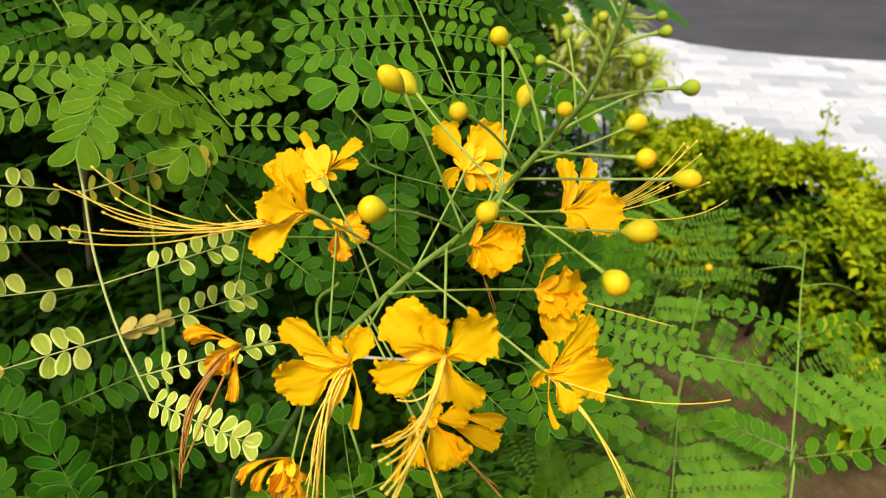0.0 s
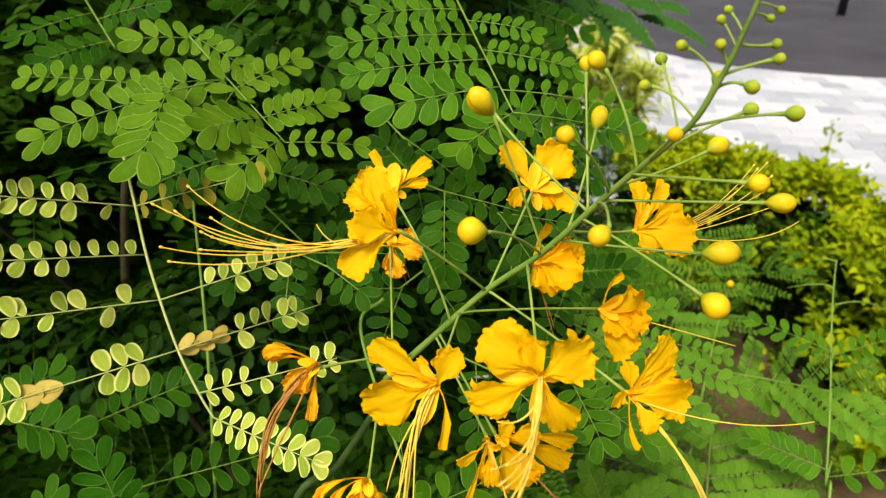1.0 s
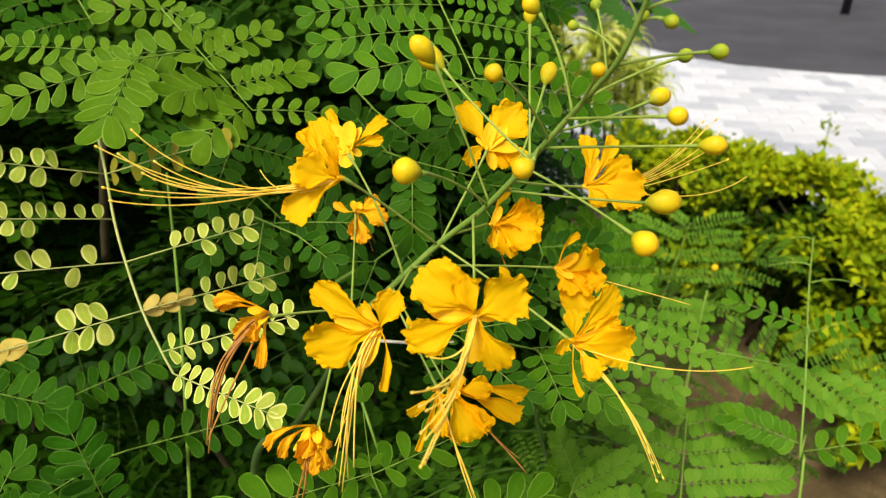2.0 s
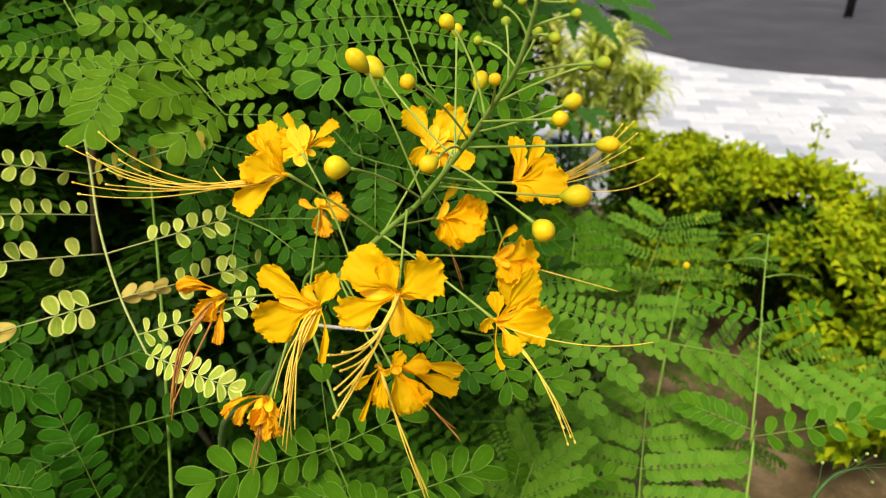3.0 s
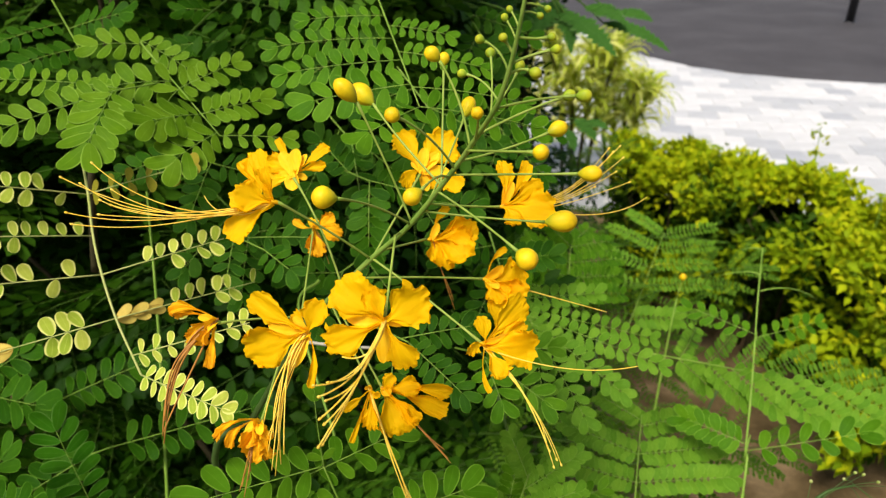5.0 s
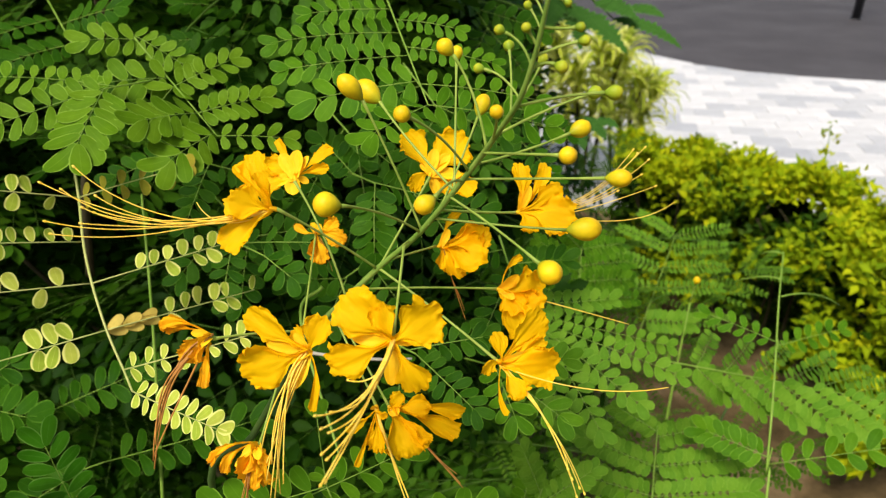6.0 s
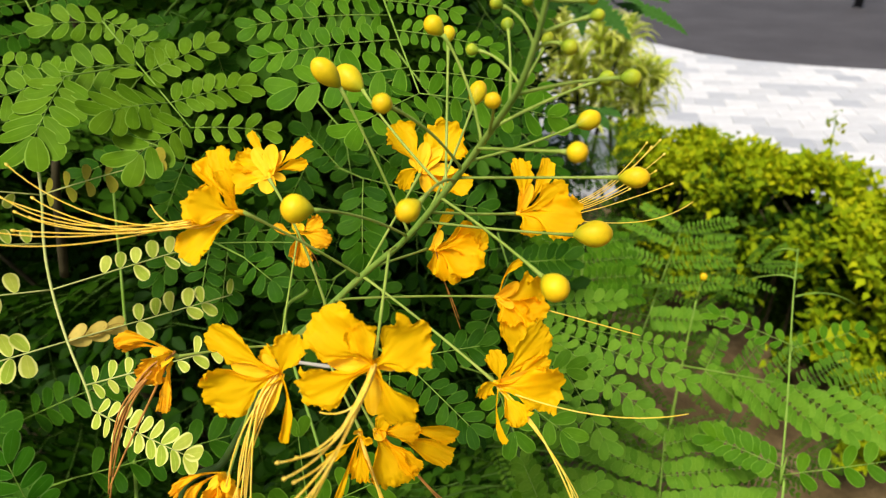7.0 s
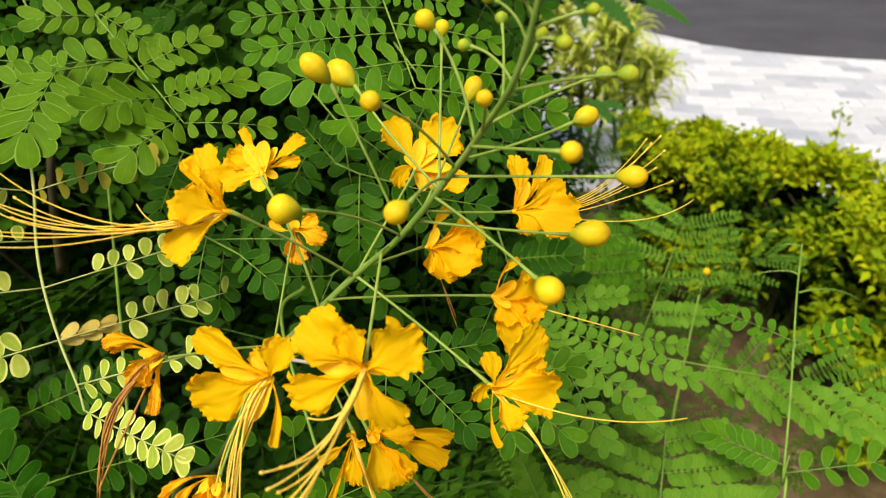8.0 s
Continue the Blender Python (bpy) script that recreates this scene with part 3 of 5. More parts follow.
road_faces = [tuple(range(n_edge)) + (2 * n_edge, 2 * n_edge + 1)] + [(k + 1, k, k + n_edge, k + n_edge + 1) for k in range(n_edge - 1)]
road = part("road", mesh_of("road", road_verts, road_faces, smooth=False), ROAD, None)
tagged(road, "dark grey-brown road surface beyond the walkway", "road", kind="structure")


def on_walk(x, y):
    """Whether a place lies on the near side of the curved edge."""
    return y < np.interp(x, EDGE[:, 0], EDGE[:, 1]) + 0.05


# ---------------------------------------------------------------- the peacock flower shrub
shrub = thing("peacock_flower_shrub", (-0.22, 0.55, 0.0), "dense peacock flower shrub with feathery green leaves", "shrub")
# yellowing leaf
PALE_LEFT = [(0.1667, (-0.327, 0.327, 1.252), ((0.35, 0.47, 0.6, 0.72, 0.82, 0.92, 1.0), (0.18, 0.45, 0.57, 0.69, 0.81, 0.91, 0.99)), 0.0108), (0.3333, (-0.308, 0.268, 1.241), ((0.08, 0.17, 0.28, 0.38, 0.45, 0.57, 0.65, 0.75, 0.82, 0.92, 1.0), (0.45, 0.55, 0.65, 0.75, 0.81, 0.91, 0.99)), 0.0094), (0.5, (-0.296, 0.263, 1.211), ((0.19, 0.44, 0.54, 0.76, 0.82, 0.92, 1.0), (0.29, 0.62, 0.81, 0.91, 0.99)), 0.0108), (0.6667, (-0.302, 0.254, 1.162), ((0.19, 0.28, 0.37, 0.71, 0.82, 0.92, 1.0), (0.21, 0.28, 0.37, 0.58, 0.66, 0.75, 0.81, 0.91, 0.99)), 0.0122)]
PALE_RIGHT = [(0.1667, (-0.191, 0.374, 1.252), 6, 0.0119), (0.5, (-0.165, 0.361, 1.205), ((0.35, 0.46, 0.57, 0.69, 0.81, 0.92), (0.56, 0.77, 0.88)), 0.0102), (0.6667, (-0.15, 0.368, 1.168), ((0.4, 0.5, 0.59, 0.7, 0.79, 0.98), (0.39, 0.69, 0.79)), 0.0107), (0.8333, (-0.117, 0.279, 1.192), ((0.08, 0.2, 0.33, 0.54, 0.83, 0.94), (0.06, 0.18, 0.32, 0.47, 0.7, 0.81, 0.94)), 0.0085), (1.0, (-0.12, 0.235, 1.164), 9, 0.0106)]
compound_leaf(shrub, (-0.295, 0.417, 1.249), (-0.179, 0.259, 1.164), PALE_LEFT + PALE_RIGHT, (0.42, -0.78, 0.46), material=LEAF_PALE, stalk=RACHIS_PALE, label='yellowing leaf with pale rims and dry patches', start=0.06, angle=74, bronzed=(4,), patches=((6, 0, 6, 0.0125), (3, 6, 4, 0.0135)), thick=0.0008, wide=1.28, through_points=[(-0.272, 0.381, 1.225), (-0.247, 0.341, 1.212), (-0.228, 0.314, 1.198), (-0.212, 0.295, 1.178), (-0.195, 0.278, 1.163)])
# fresh green leaves at the top of the shrub
compound_leaf(shrub, (-0.265, 0.47, 1.322), (-0.175, 0.4, 1.266), [(0.03, (-0.22, 0.46, 1.299), 7, 0.0143), (0.1, (-0.284, 0.45, 1.318), 4, 0.0178), (0.55, (-0.185, 0.46, 1.304), 6, 0.0146), (0.48, (-0.257, 0.42, 1.295), 4, 0.0204), (0.55, (-0.217, 0.41, 1.284), 2, 0.0233), (0.8, (-0.208, 0.375, 1.283), 6, 0.0195), (0.8, (-0.158, 0.44, 1.282), 7, 0.0159), (0.97, (-0.194, 0.37, 1.259), 5, 0.0205), (1.0, (-0.133, 0.41, 1.263), 5, 0.0133)], (0.15, -0.74, 0.66), material=LEAF_LIGHT, wide=1.0, angle=62, start=0.08, thick=0.0005, label="fresh light-green leaf with broad oval leaflets")
compound_leaf(shrub, (-0.23, 0.43, 1.295), (-0.242, 0.39, 1.298), [(1.0, (-0.241, 0.35, 1.274), 7, 0.024), (0.95, (-0.307, 0.36, 1.278), 8, 0.0172), (0.75, (-0.343, 0.41, 1.299), 10, 0.0146)], (0.25, -0.72, 0.66), material=LEAF_LIGHT, wide=0.95, angle=64, start=0.06, thick=0.0005)
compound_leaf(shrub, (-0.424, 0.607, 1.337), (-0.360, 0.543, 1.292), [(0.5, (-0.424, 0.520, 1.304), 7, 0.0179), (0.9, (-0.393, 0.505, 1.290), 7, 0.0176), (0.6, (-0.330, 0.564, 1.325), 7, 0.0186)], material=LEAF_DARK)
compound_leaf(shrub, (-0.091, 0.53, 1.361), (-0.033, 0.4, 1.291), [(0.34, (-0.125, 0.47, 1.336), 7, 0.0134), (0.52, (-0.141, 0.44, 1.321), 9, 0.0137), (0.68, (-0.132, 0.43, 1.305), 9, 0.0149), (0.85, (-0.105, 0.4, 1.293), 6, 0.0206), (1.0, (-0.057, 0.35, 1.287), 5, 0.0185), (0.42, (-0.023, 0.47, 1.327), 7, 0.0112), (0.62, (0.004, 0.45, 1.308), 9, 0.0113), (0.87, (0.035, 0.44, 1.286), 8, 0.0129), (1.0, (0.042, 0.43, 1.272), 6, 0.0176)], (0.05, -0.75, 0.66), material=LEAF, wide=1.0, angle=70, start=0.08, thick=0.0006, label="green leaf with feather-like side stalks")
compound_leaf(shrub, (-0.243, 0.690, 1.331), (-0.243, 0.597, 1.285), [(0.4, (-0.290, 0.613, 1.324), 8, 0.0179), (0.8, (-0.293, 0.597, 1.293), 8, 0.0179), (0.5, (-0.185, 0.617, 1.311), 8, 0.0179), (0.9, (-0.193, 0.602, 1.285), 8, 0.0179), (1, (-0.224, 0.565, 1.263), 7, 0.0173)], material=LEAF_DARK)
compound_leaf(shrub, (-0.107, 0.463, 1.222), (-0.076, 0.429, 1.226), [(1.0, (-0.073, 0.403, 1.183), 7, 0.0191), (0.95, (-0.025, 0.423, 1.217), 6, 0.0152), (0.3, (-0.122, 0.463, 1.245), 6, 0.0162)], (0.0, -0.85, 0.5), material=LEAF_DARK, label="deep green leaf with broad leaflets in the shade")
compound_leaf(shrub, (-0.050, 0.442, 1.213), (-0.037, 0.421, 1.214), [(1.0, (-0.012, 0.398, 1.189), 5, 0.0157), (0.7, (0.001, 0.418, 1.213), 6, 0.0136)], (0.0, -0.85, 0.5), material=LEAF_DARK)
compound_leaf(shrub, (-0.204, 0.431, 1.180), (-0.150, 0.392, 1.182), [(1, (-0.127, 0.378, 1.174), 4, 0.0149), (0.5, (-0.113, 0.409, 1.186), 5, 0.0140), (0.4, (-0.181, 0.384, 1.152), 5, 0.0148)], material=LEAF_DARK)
# leaves behind the flowers; their shade is put into the deeper green
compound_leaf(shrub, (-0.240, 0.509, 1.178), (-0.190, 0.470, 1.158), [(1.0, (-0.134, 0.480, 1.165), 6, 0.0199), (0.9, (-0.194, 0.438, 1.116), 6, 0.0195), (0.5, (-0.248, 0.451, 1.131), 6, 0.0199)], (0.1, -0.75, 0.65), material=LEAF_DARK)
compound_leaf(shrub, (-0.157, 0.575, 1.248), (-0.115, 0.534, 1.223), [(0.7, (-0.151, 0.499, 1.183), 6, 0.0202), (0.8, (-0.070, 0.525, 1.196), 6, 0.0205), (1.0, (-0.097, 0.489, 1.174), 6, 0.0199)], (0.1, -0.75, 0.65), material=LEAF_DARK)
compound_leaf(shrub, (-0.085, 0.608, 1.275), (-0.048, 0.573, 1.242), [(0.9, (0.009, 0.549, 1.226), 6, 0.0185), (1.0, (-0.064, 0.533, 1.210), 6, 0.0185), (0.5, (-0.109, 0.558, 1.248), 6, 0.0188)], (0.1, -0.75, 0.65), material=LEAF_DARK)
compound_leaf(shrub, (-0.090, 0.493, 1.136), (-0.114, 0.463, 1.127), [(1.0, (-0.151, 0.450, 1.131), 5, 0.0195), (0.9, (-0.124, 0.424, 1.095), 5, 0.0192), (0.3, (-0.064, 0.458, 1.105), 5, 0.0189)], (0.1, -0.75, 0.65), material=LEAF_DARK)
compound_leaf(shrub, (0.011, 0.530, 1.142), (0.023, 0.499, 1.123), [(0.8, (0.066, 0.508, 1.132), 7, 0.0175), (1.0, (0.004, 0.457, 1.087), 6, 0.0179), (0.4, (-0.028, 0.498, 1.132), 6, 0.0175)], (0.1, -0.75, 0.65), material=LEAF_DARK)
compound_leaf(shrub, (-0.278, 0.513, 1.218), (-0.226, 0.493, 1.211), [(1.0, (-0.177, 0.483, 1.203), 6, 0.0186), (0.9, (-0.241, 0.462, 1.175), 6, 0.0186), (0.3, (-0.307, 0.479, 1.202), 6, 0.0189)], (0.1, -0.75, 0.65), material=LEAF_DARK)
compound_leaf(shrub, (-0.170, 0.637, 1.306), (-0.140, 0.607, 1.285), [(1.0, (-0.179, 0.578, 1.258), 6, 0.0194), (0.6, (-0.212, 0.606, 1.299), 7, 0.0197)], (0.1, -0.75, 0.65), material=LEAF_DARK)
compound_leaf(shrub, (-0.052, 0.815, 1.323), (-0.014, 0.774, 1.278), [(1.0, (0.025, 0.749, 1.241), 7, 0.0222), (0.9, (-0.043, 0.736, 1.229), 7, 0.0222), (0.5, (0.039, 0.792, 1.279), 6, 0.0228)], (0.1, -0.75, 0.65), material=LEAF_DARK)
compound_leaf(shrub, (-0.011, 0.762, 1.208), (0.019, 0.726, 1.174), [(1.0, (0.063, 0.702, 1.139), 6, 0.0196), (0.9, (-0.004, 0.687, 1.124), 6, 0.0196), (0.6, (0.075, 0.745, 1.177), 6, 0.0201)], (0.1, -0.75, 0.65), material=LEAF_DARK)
# leaves low in the shrub
compound_leaf(shrub, (-0.255, 0.284, 0.983), (-0.258, 0.286, 1.004), [(1.0, (-0.283, 0.3, 1.076), 9, 0.0201)], (0.52, -0.57, 0.64), material=LEAF_DEEP, angle=80, wide=0.86, start=0.05, label="deep green lower leaf with two rows of oval leaflets")
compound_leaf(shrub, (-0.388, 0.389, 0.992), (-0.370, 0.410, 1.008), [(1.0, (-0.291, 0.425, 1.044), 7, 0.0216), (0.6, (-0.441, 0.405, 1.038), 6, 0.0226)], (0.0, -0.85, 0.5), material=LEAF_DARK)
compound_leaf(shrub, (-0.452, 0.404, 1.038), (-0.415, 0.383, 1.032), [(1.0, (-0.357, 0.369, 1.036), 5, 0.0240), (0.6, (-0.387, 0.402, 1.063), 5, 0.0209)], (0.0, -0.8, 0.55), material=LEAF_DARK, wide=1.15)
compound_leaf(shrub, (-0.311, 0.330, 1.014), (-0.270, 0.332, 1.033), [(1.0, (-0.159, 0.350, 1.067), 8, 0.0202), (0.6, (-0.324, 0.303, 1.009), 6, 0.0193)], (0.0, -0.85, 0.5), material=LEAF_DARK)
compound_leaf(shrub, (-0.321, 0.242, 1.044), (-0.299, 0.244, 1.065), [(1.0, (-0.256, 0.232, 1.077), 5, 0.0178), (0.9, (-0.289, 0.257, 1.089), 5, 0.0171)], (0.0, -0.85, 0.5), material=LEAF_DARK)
compound_leaf(shrub, (-0.054, 0.262, 1.025), (-0.080, 0.275, 1.089), [(1.0, (-0.141, 0.240, 1.090), 6, 0.0209), (0.98, (-0.086, 0.288, 1.130), 2, 0.0124), (0.6, (-0.088, 0.254, 1.061), 5, 0.0168)], (0.0, -0.82, 0.55), material=LEAF, label="mid-green lower leaf with rounded leaflets")
compound_leaf(shrub, (-0.104, 0.274, 1.037), (-0.092, 0.278, 1.077), [(1.0, (-0.035, 0.281, 1.114), 5, 0.0180), (0.5, (-0.113, 0.246, 1.051), 5, 0.0168)], (0.0, -0.82, 0.55), material=LEAF)
compound_leaf(shrub, (-0.054, 0.262, 1.025), (-0.034, 0.262, 1.066), [(1.0, (0.011, 0.259, 1.095), 5, 0.0202), (0.7, (-0.066, 0.256, 1.061), 4, 0.0182)], (0.0, -0.82, 0.55), material=LEAF)
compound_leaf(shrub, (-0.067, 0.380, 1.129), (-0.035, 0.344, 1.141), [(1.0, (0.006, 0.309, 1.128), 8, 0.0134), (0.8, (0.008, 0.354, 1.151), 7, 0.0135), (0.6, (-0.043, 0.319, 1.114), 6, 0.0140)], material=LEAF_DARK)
compound_leaf(shrub, (-0.007, 0.396, 1.103), (0.016, 0.363, 1.122), [(1.0, (0.031, 0.326, 1.111), 5, 0.0156), (0.9, (0.060, 0.337, 1.105), 6, 0.0159), (0.8, (0.062, 0.370, 1.126), 7, 0.0149)], material=LEAF)
compound_leaf(shrub, (0.027, 0.399, 0.876), (0.040, 0.402, 0.925), [(1.0, (0.047, 0.416, 0.973), 8, 0.0141), (0.8, (0.079, 0.416, 0.967), 8, 0.0141), (0.6, (0.119, 0.413, 0.951), 8, 0.0141)], material=LEAF)
BARE_STEMS = [((-0.355, 0.62, 1.351), (-0.368, 0.62, 1.325), (-0.396, 0.64, 1.289), 0.0042), ((-0.382, 0.62, 1.346), (-0.386, 0.63, 1.318), (-0.396, 0.64, 1.283), 0.0030), ((-0.341, 0.5, 1.219), (-0.345, 0.49, 1.186), (-0.369, 0.5, 1.094), 0.0034), ((-0.262, 0.439, 1.205), (-0.240, 0.380, 1.112), (-0.225, 0.311, 0.960), 0.0011), ((-0.090, 0.338, 1.049), (-0.134, 0.407, 1.121), (-0.119, 0.420, 1.143), 0.0012)]
DRY_TWIG = ((-0.115, 0.369, 1.118), (-0.070, 0.355, 1.124), (-0.039, 0.351, 1.132))
STEM = spline([(-0.085, 0.265, 1.197), (-0.094, 0.263, 1.175), (-0.115, 0.260, 1.137), (-0.144, 0.258, 1.091), (-0.21, 0.40, 0.72), (-0.22, 0.55, 0.0)], 8)
shrub_shift = Matrix.Translation((0.22, -0.55, 0.0))
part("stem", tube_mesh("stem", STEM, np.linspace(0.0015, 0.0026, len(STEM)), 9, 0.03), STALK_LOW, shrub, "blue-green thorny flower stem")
for a, b, c, r in BARE_STEMS:
    part("stem", tube_mesh("stem", spline([a, b, c], 10), np.linspace(r * 0.8, r * 1.2, 21), 7, 0.05), BARK if r > 0.002 else RACHIS, shrub, "bare upright stem")
part("twig", tube_mesh("twig", bezier(*DRY_TWIG, 12), np.linspace(0.0014, 0.0008, 12), 7, 0.2), DEADWOOD, shrub, "pale dry twig")
rnd = random.Random(5)
for k in range(6):
    foot = np.array([-0.22 + rnd.uniform(-0.25, 0.12), 0.62 + rnd.uniform(-0.1, 0.3), 0.0])
    top = np.array([-0.85 + 0.125 * k + rnd.uniform(-0.04, 0.04), 0.62 + rnd.uniform(-0.05, 0.35), 1.05 + rnd.uniform(-0.1, 0.4)])
    mid = (foot + top) / 2 + np.array([rnd.uniform(-0.08, 0.08), rnd.uniform(-0.05, 0.1), 0.15])
    part("stem", tube_mesh("stem", bezier(foot, mid, top, 24), np.linspace(0.009, 0.002, 24), 8, 0.06), BARK, shrub, "slender brown woody stem")

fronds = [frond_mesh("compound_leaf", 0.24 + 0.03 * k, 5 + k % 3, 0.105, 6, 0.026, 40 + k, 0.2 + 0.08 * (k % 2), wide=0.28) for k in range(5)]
# same fronds in the lighter copy, for stretches meant to look better lit
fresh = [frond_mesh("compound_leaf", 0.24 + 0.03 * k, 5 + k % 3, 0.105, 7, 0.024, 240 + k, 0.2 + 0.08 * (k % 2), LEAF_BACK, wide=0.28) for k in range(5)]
made = 0
# fill volume; unseen upper fronds are added to keep skylight off the inside
while made < FILL:
    thick_of_it = made % 3 == 0
    x, y, z = (rnd.uniform(-0.4, 0.2), rnd.uniform(0.6, 1.6), rnd.uniform(0.7, 1.45)) if thick_of_it else (rnd.uniform(-1.7, 0.45), rnd.uniform(0.56, 1.9), rnd.uniform(0.15, 1.85))
    turn = pose(x, y, z, rnd.uniform(-10, 60), rnd.uniform(-40, 40), rnd.uniform(60, 300))
    ends = [turn @ Vector((u, v, 0)) for u in (-0.11, 0.11) for v in (0.0, 0.16, 0.33)]
    if max(e.x - (0.11 * e.y - 0.03 if e.z > 0.95 else 0.04 + 0.18 * e.y) for e in ends) > 0 or min(e.y for e in ends) < 0.5 or z > 1.45 + 0.25 * (y - 0.5):
        continue
    if x < -0.1 and y < 0.72 and z < 1.12:
        made += 1
        continue
    # higher fronds take the lighter copy: light from above put into colour
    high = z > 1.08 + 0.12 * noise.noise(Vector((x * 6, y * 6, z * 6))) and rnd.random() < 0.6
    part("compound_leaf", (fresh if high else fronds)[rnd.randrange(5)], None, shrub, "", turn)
    made += 1
# more fill: dark-coloured fronds imitate the dim inside, lighter-coloured ones the lit upper shoots
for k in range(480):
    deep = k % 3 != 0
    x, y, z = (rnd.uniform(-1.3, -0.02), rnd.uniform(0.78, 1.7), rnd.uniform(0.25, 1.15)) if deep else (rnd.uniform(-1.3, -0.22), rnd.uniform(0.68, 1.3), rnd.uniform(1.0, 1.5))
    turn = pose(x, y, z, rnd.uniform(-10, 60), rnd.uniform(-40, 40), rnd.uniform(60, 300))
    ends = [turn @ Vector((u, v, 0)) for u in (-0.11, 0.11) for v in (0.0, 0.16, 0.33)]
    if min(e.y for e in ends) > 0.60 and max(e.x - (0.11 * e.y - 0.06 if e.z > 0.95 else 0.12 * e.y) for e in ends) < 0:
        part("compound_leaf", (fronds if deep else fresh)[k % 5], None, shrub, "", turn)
# lower leaves behind the yellowing leaf; the lighter green imitates caught light
for k in range(22):
    turn = pose(rnd.uniform(-0.85, -0.42), rnd.uniform(0.70, 0.95), rnd.uniform(0.98, 1.14), rnd.uniform(0, 50), rnd.uniform(-30, 30), rnd.uniform(120, 240))
    if min((turn @ Vector((u, v, 0))).y for u in (-0.11, 0.11) for v in (0.0, 0.33)) > 0.52:
        part("compound_leaf", fresh[k % 5], None, shrub, "", turn)
# large far fronds that close gaps, with their shade in the leaf colour
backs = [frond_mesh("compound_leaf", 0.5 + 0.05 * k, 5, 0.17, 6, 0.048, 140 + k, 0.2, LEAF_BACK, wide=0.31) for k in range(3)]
made = 0
while made < 170:
    x, y, z = rnd.uniform(-3.0, 0.0), rnd.uniform(1.6, 3.4), rnd.uniform(0.2, 2.1)
    turn = pose(x, y, z, rnd.uniform(-10, 60), rnd.uniform(-40, 40), rnd.uniform(60, 300))
    ends = [turn @ Vector((u, v, 0)) for u in (-0.25, 0.25) for v in (0.0, 0.3, 0.62)]
    if max(e.x - 0.04 * e.y for e in ends) > 0 or min(e.y for e in ends) < 1.2:
        continue
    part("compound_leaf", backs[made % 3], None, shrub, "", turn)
    made += 1
for ob in shrub.children:
    ob.matrix_parent_inverse = shrub_shift


# ---------------------------------------------------------------- the flower cluster
RACEME = pose(-0.0420, 0.2755, 1.2398, 61.98, -0.14, 5.86)
raceme = thing("flower_raceme", None, "upright raceme of golden-yellow frilly flowers and round buds", "flower", m=RACEME)
stalk_line = spline([(-0.0481, -0.0446, -0.0140), (-0.0253, -0.0233, -0.0090), (0.0000, 0.0000, 0.0000), (0.0225, 0.0173, 0.0220), (0.0452, 0.0417, 0.0550), (0.0546, 0.0521, 0.0780), (0.0612, 0.0602, 0.0970), (0.0650, 0.0711, 0.1100), (0.0673, 0.0820, 0.1210), (0.0686, 0.0899, 0.1280), (0.0701, 0.0989, 0.1310)], 6)
part("stalk", tube_mesh("stalk", stalk_line, np.linspace(0.0017, 0.0006, len(stalk_line)), 9, 0.05), STALK, raceme, "green main stalk of the raceme")
thorns = random.Random(17)
for k in range(9):
    p = stalk_line[3 + 4 * k]
    out = unit(np.array([thorns.uniform(-1, 1), thorns.uniform(-1, 1), thorns.uniform(-0.3, 0.8)]))
    spur = bezier(p, p + out * 0.0020, p + out * 0.0030 + unit(stalk_line[4 + 4 * k] - p) * 0.0012, 5)
    part("thorn", tube_mesh("thorn", spur, np.array([0.0006, 0.00045, 0.0003, 0.00018, 0.00005]), 5), STALK, raceme)
# two open blooms at the front of the cluster
flower(raceme, (0.0145, -0.0281, 0.074), (0.0155, 0.0109, 0.031), (0.0, -0.25, 1.0), [((-0.0052, -0.0112, 0.076), 0.0169, 0.25), ((0.0326, -0.0159, 0.076), 0.0174, 0.3), ((-0.0105, -0.0381, 0.072), 0.0145, 0.3), ((0.026, -0.0473, 0.07), 0.0111, 0.55), ((0.0093, -0.014, 0.08), 0.0097, 0.9)], [((0.0135, -0.0465, 0.068), 0.0065), ((-0.0024, -0.0264, 0.071), 0.0065), ((0.0243, -0.028, 0.068), 0.0048)], stamens=[(-0.002, -0.0418, 0.084), (-0.0065, -0.0477, 0.1191), (-0.0017, -0.0469, 0.1171), (-0.0042, -0.0514, 0.121), (-0.0022, -0.0533, 0.1179), (-0.0037, -0.0591, 0.1218), (-0.0024, -0.0614, 0.1197), (-0.0037, -0.0685, 0.1235), (-0.0026, -0.0681, 0.1215)], sag=(0.0065, -0.0085, 0.001), elbow=(0.0102, -0.0487, 0.104), label='open golden bloom facing forward with long hanging stamens', thick=0.00038)
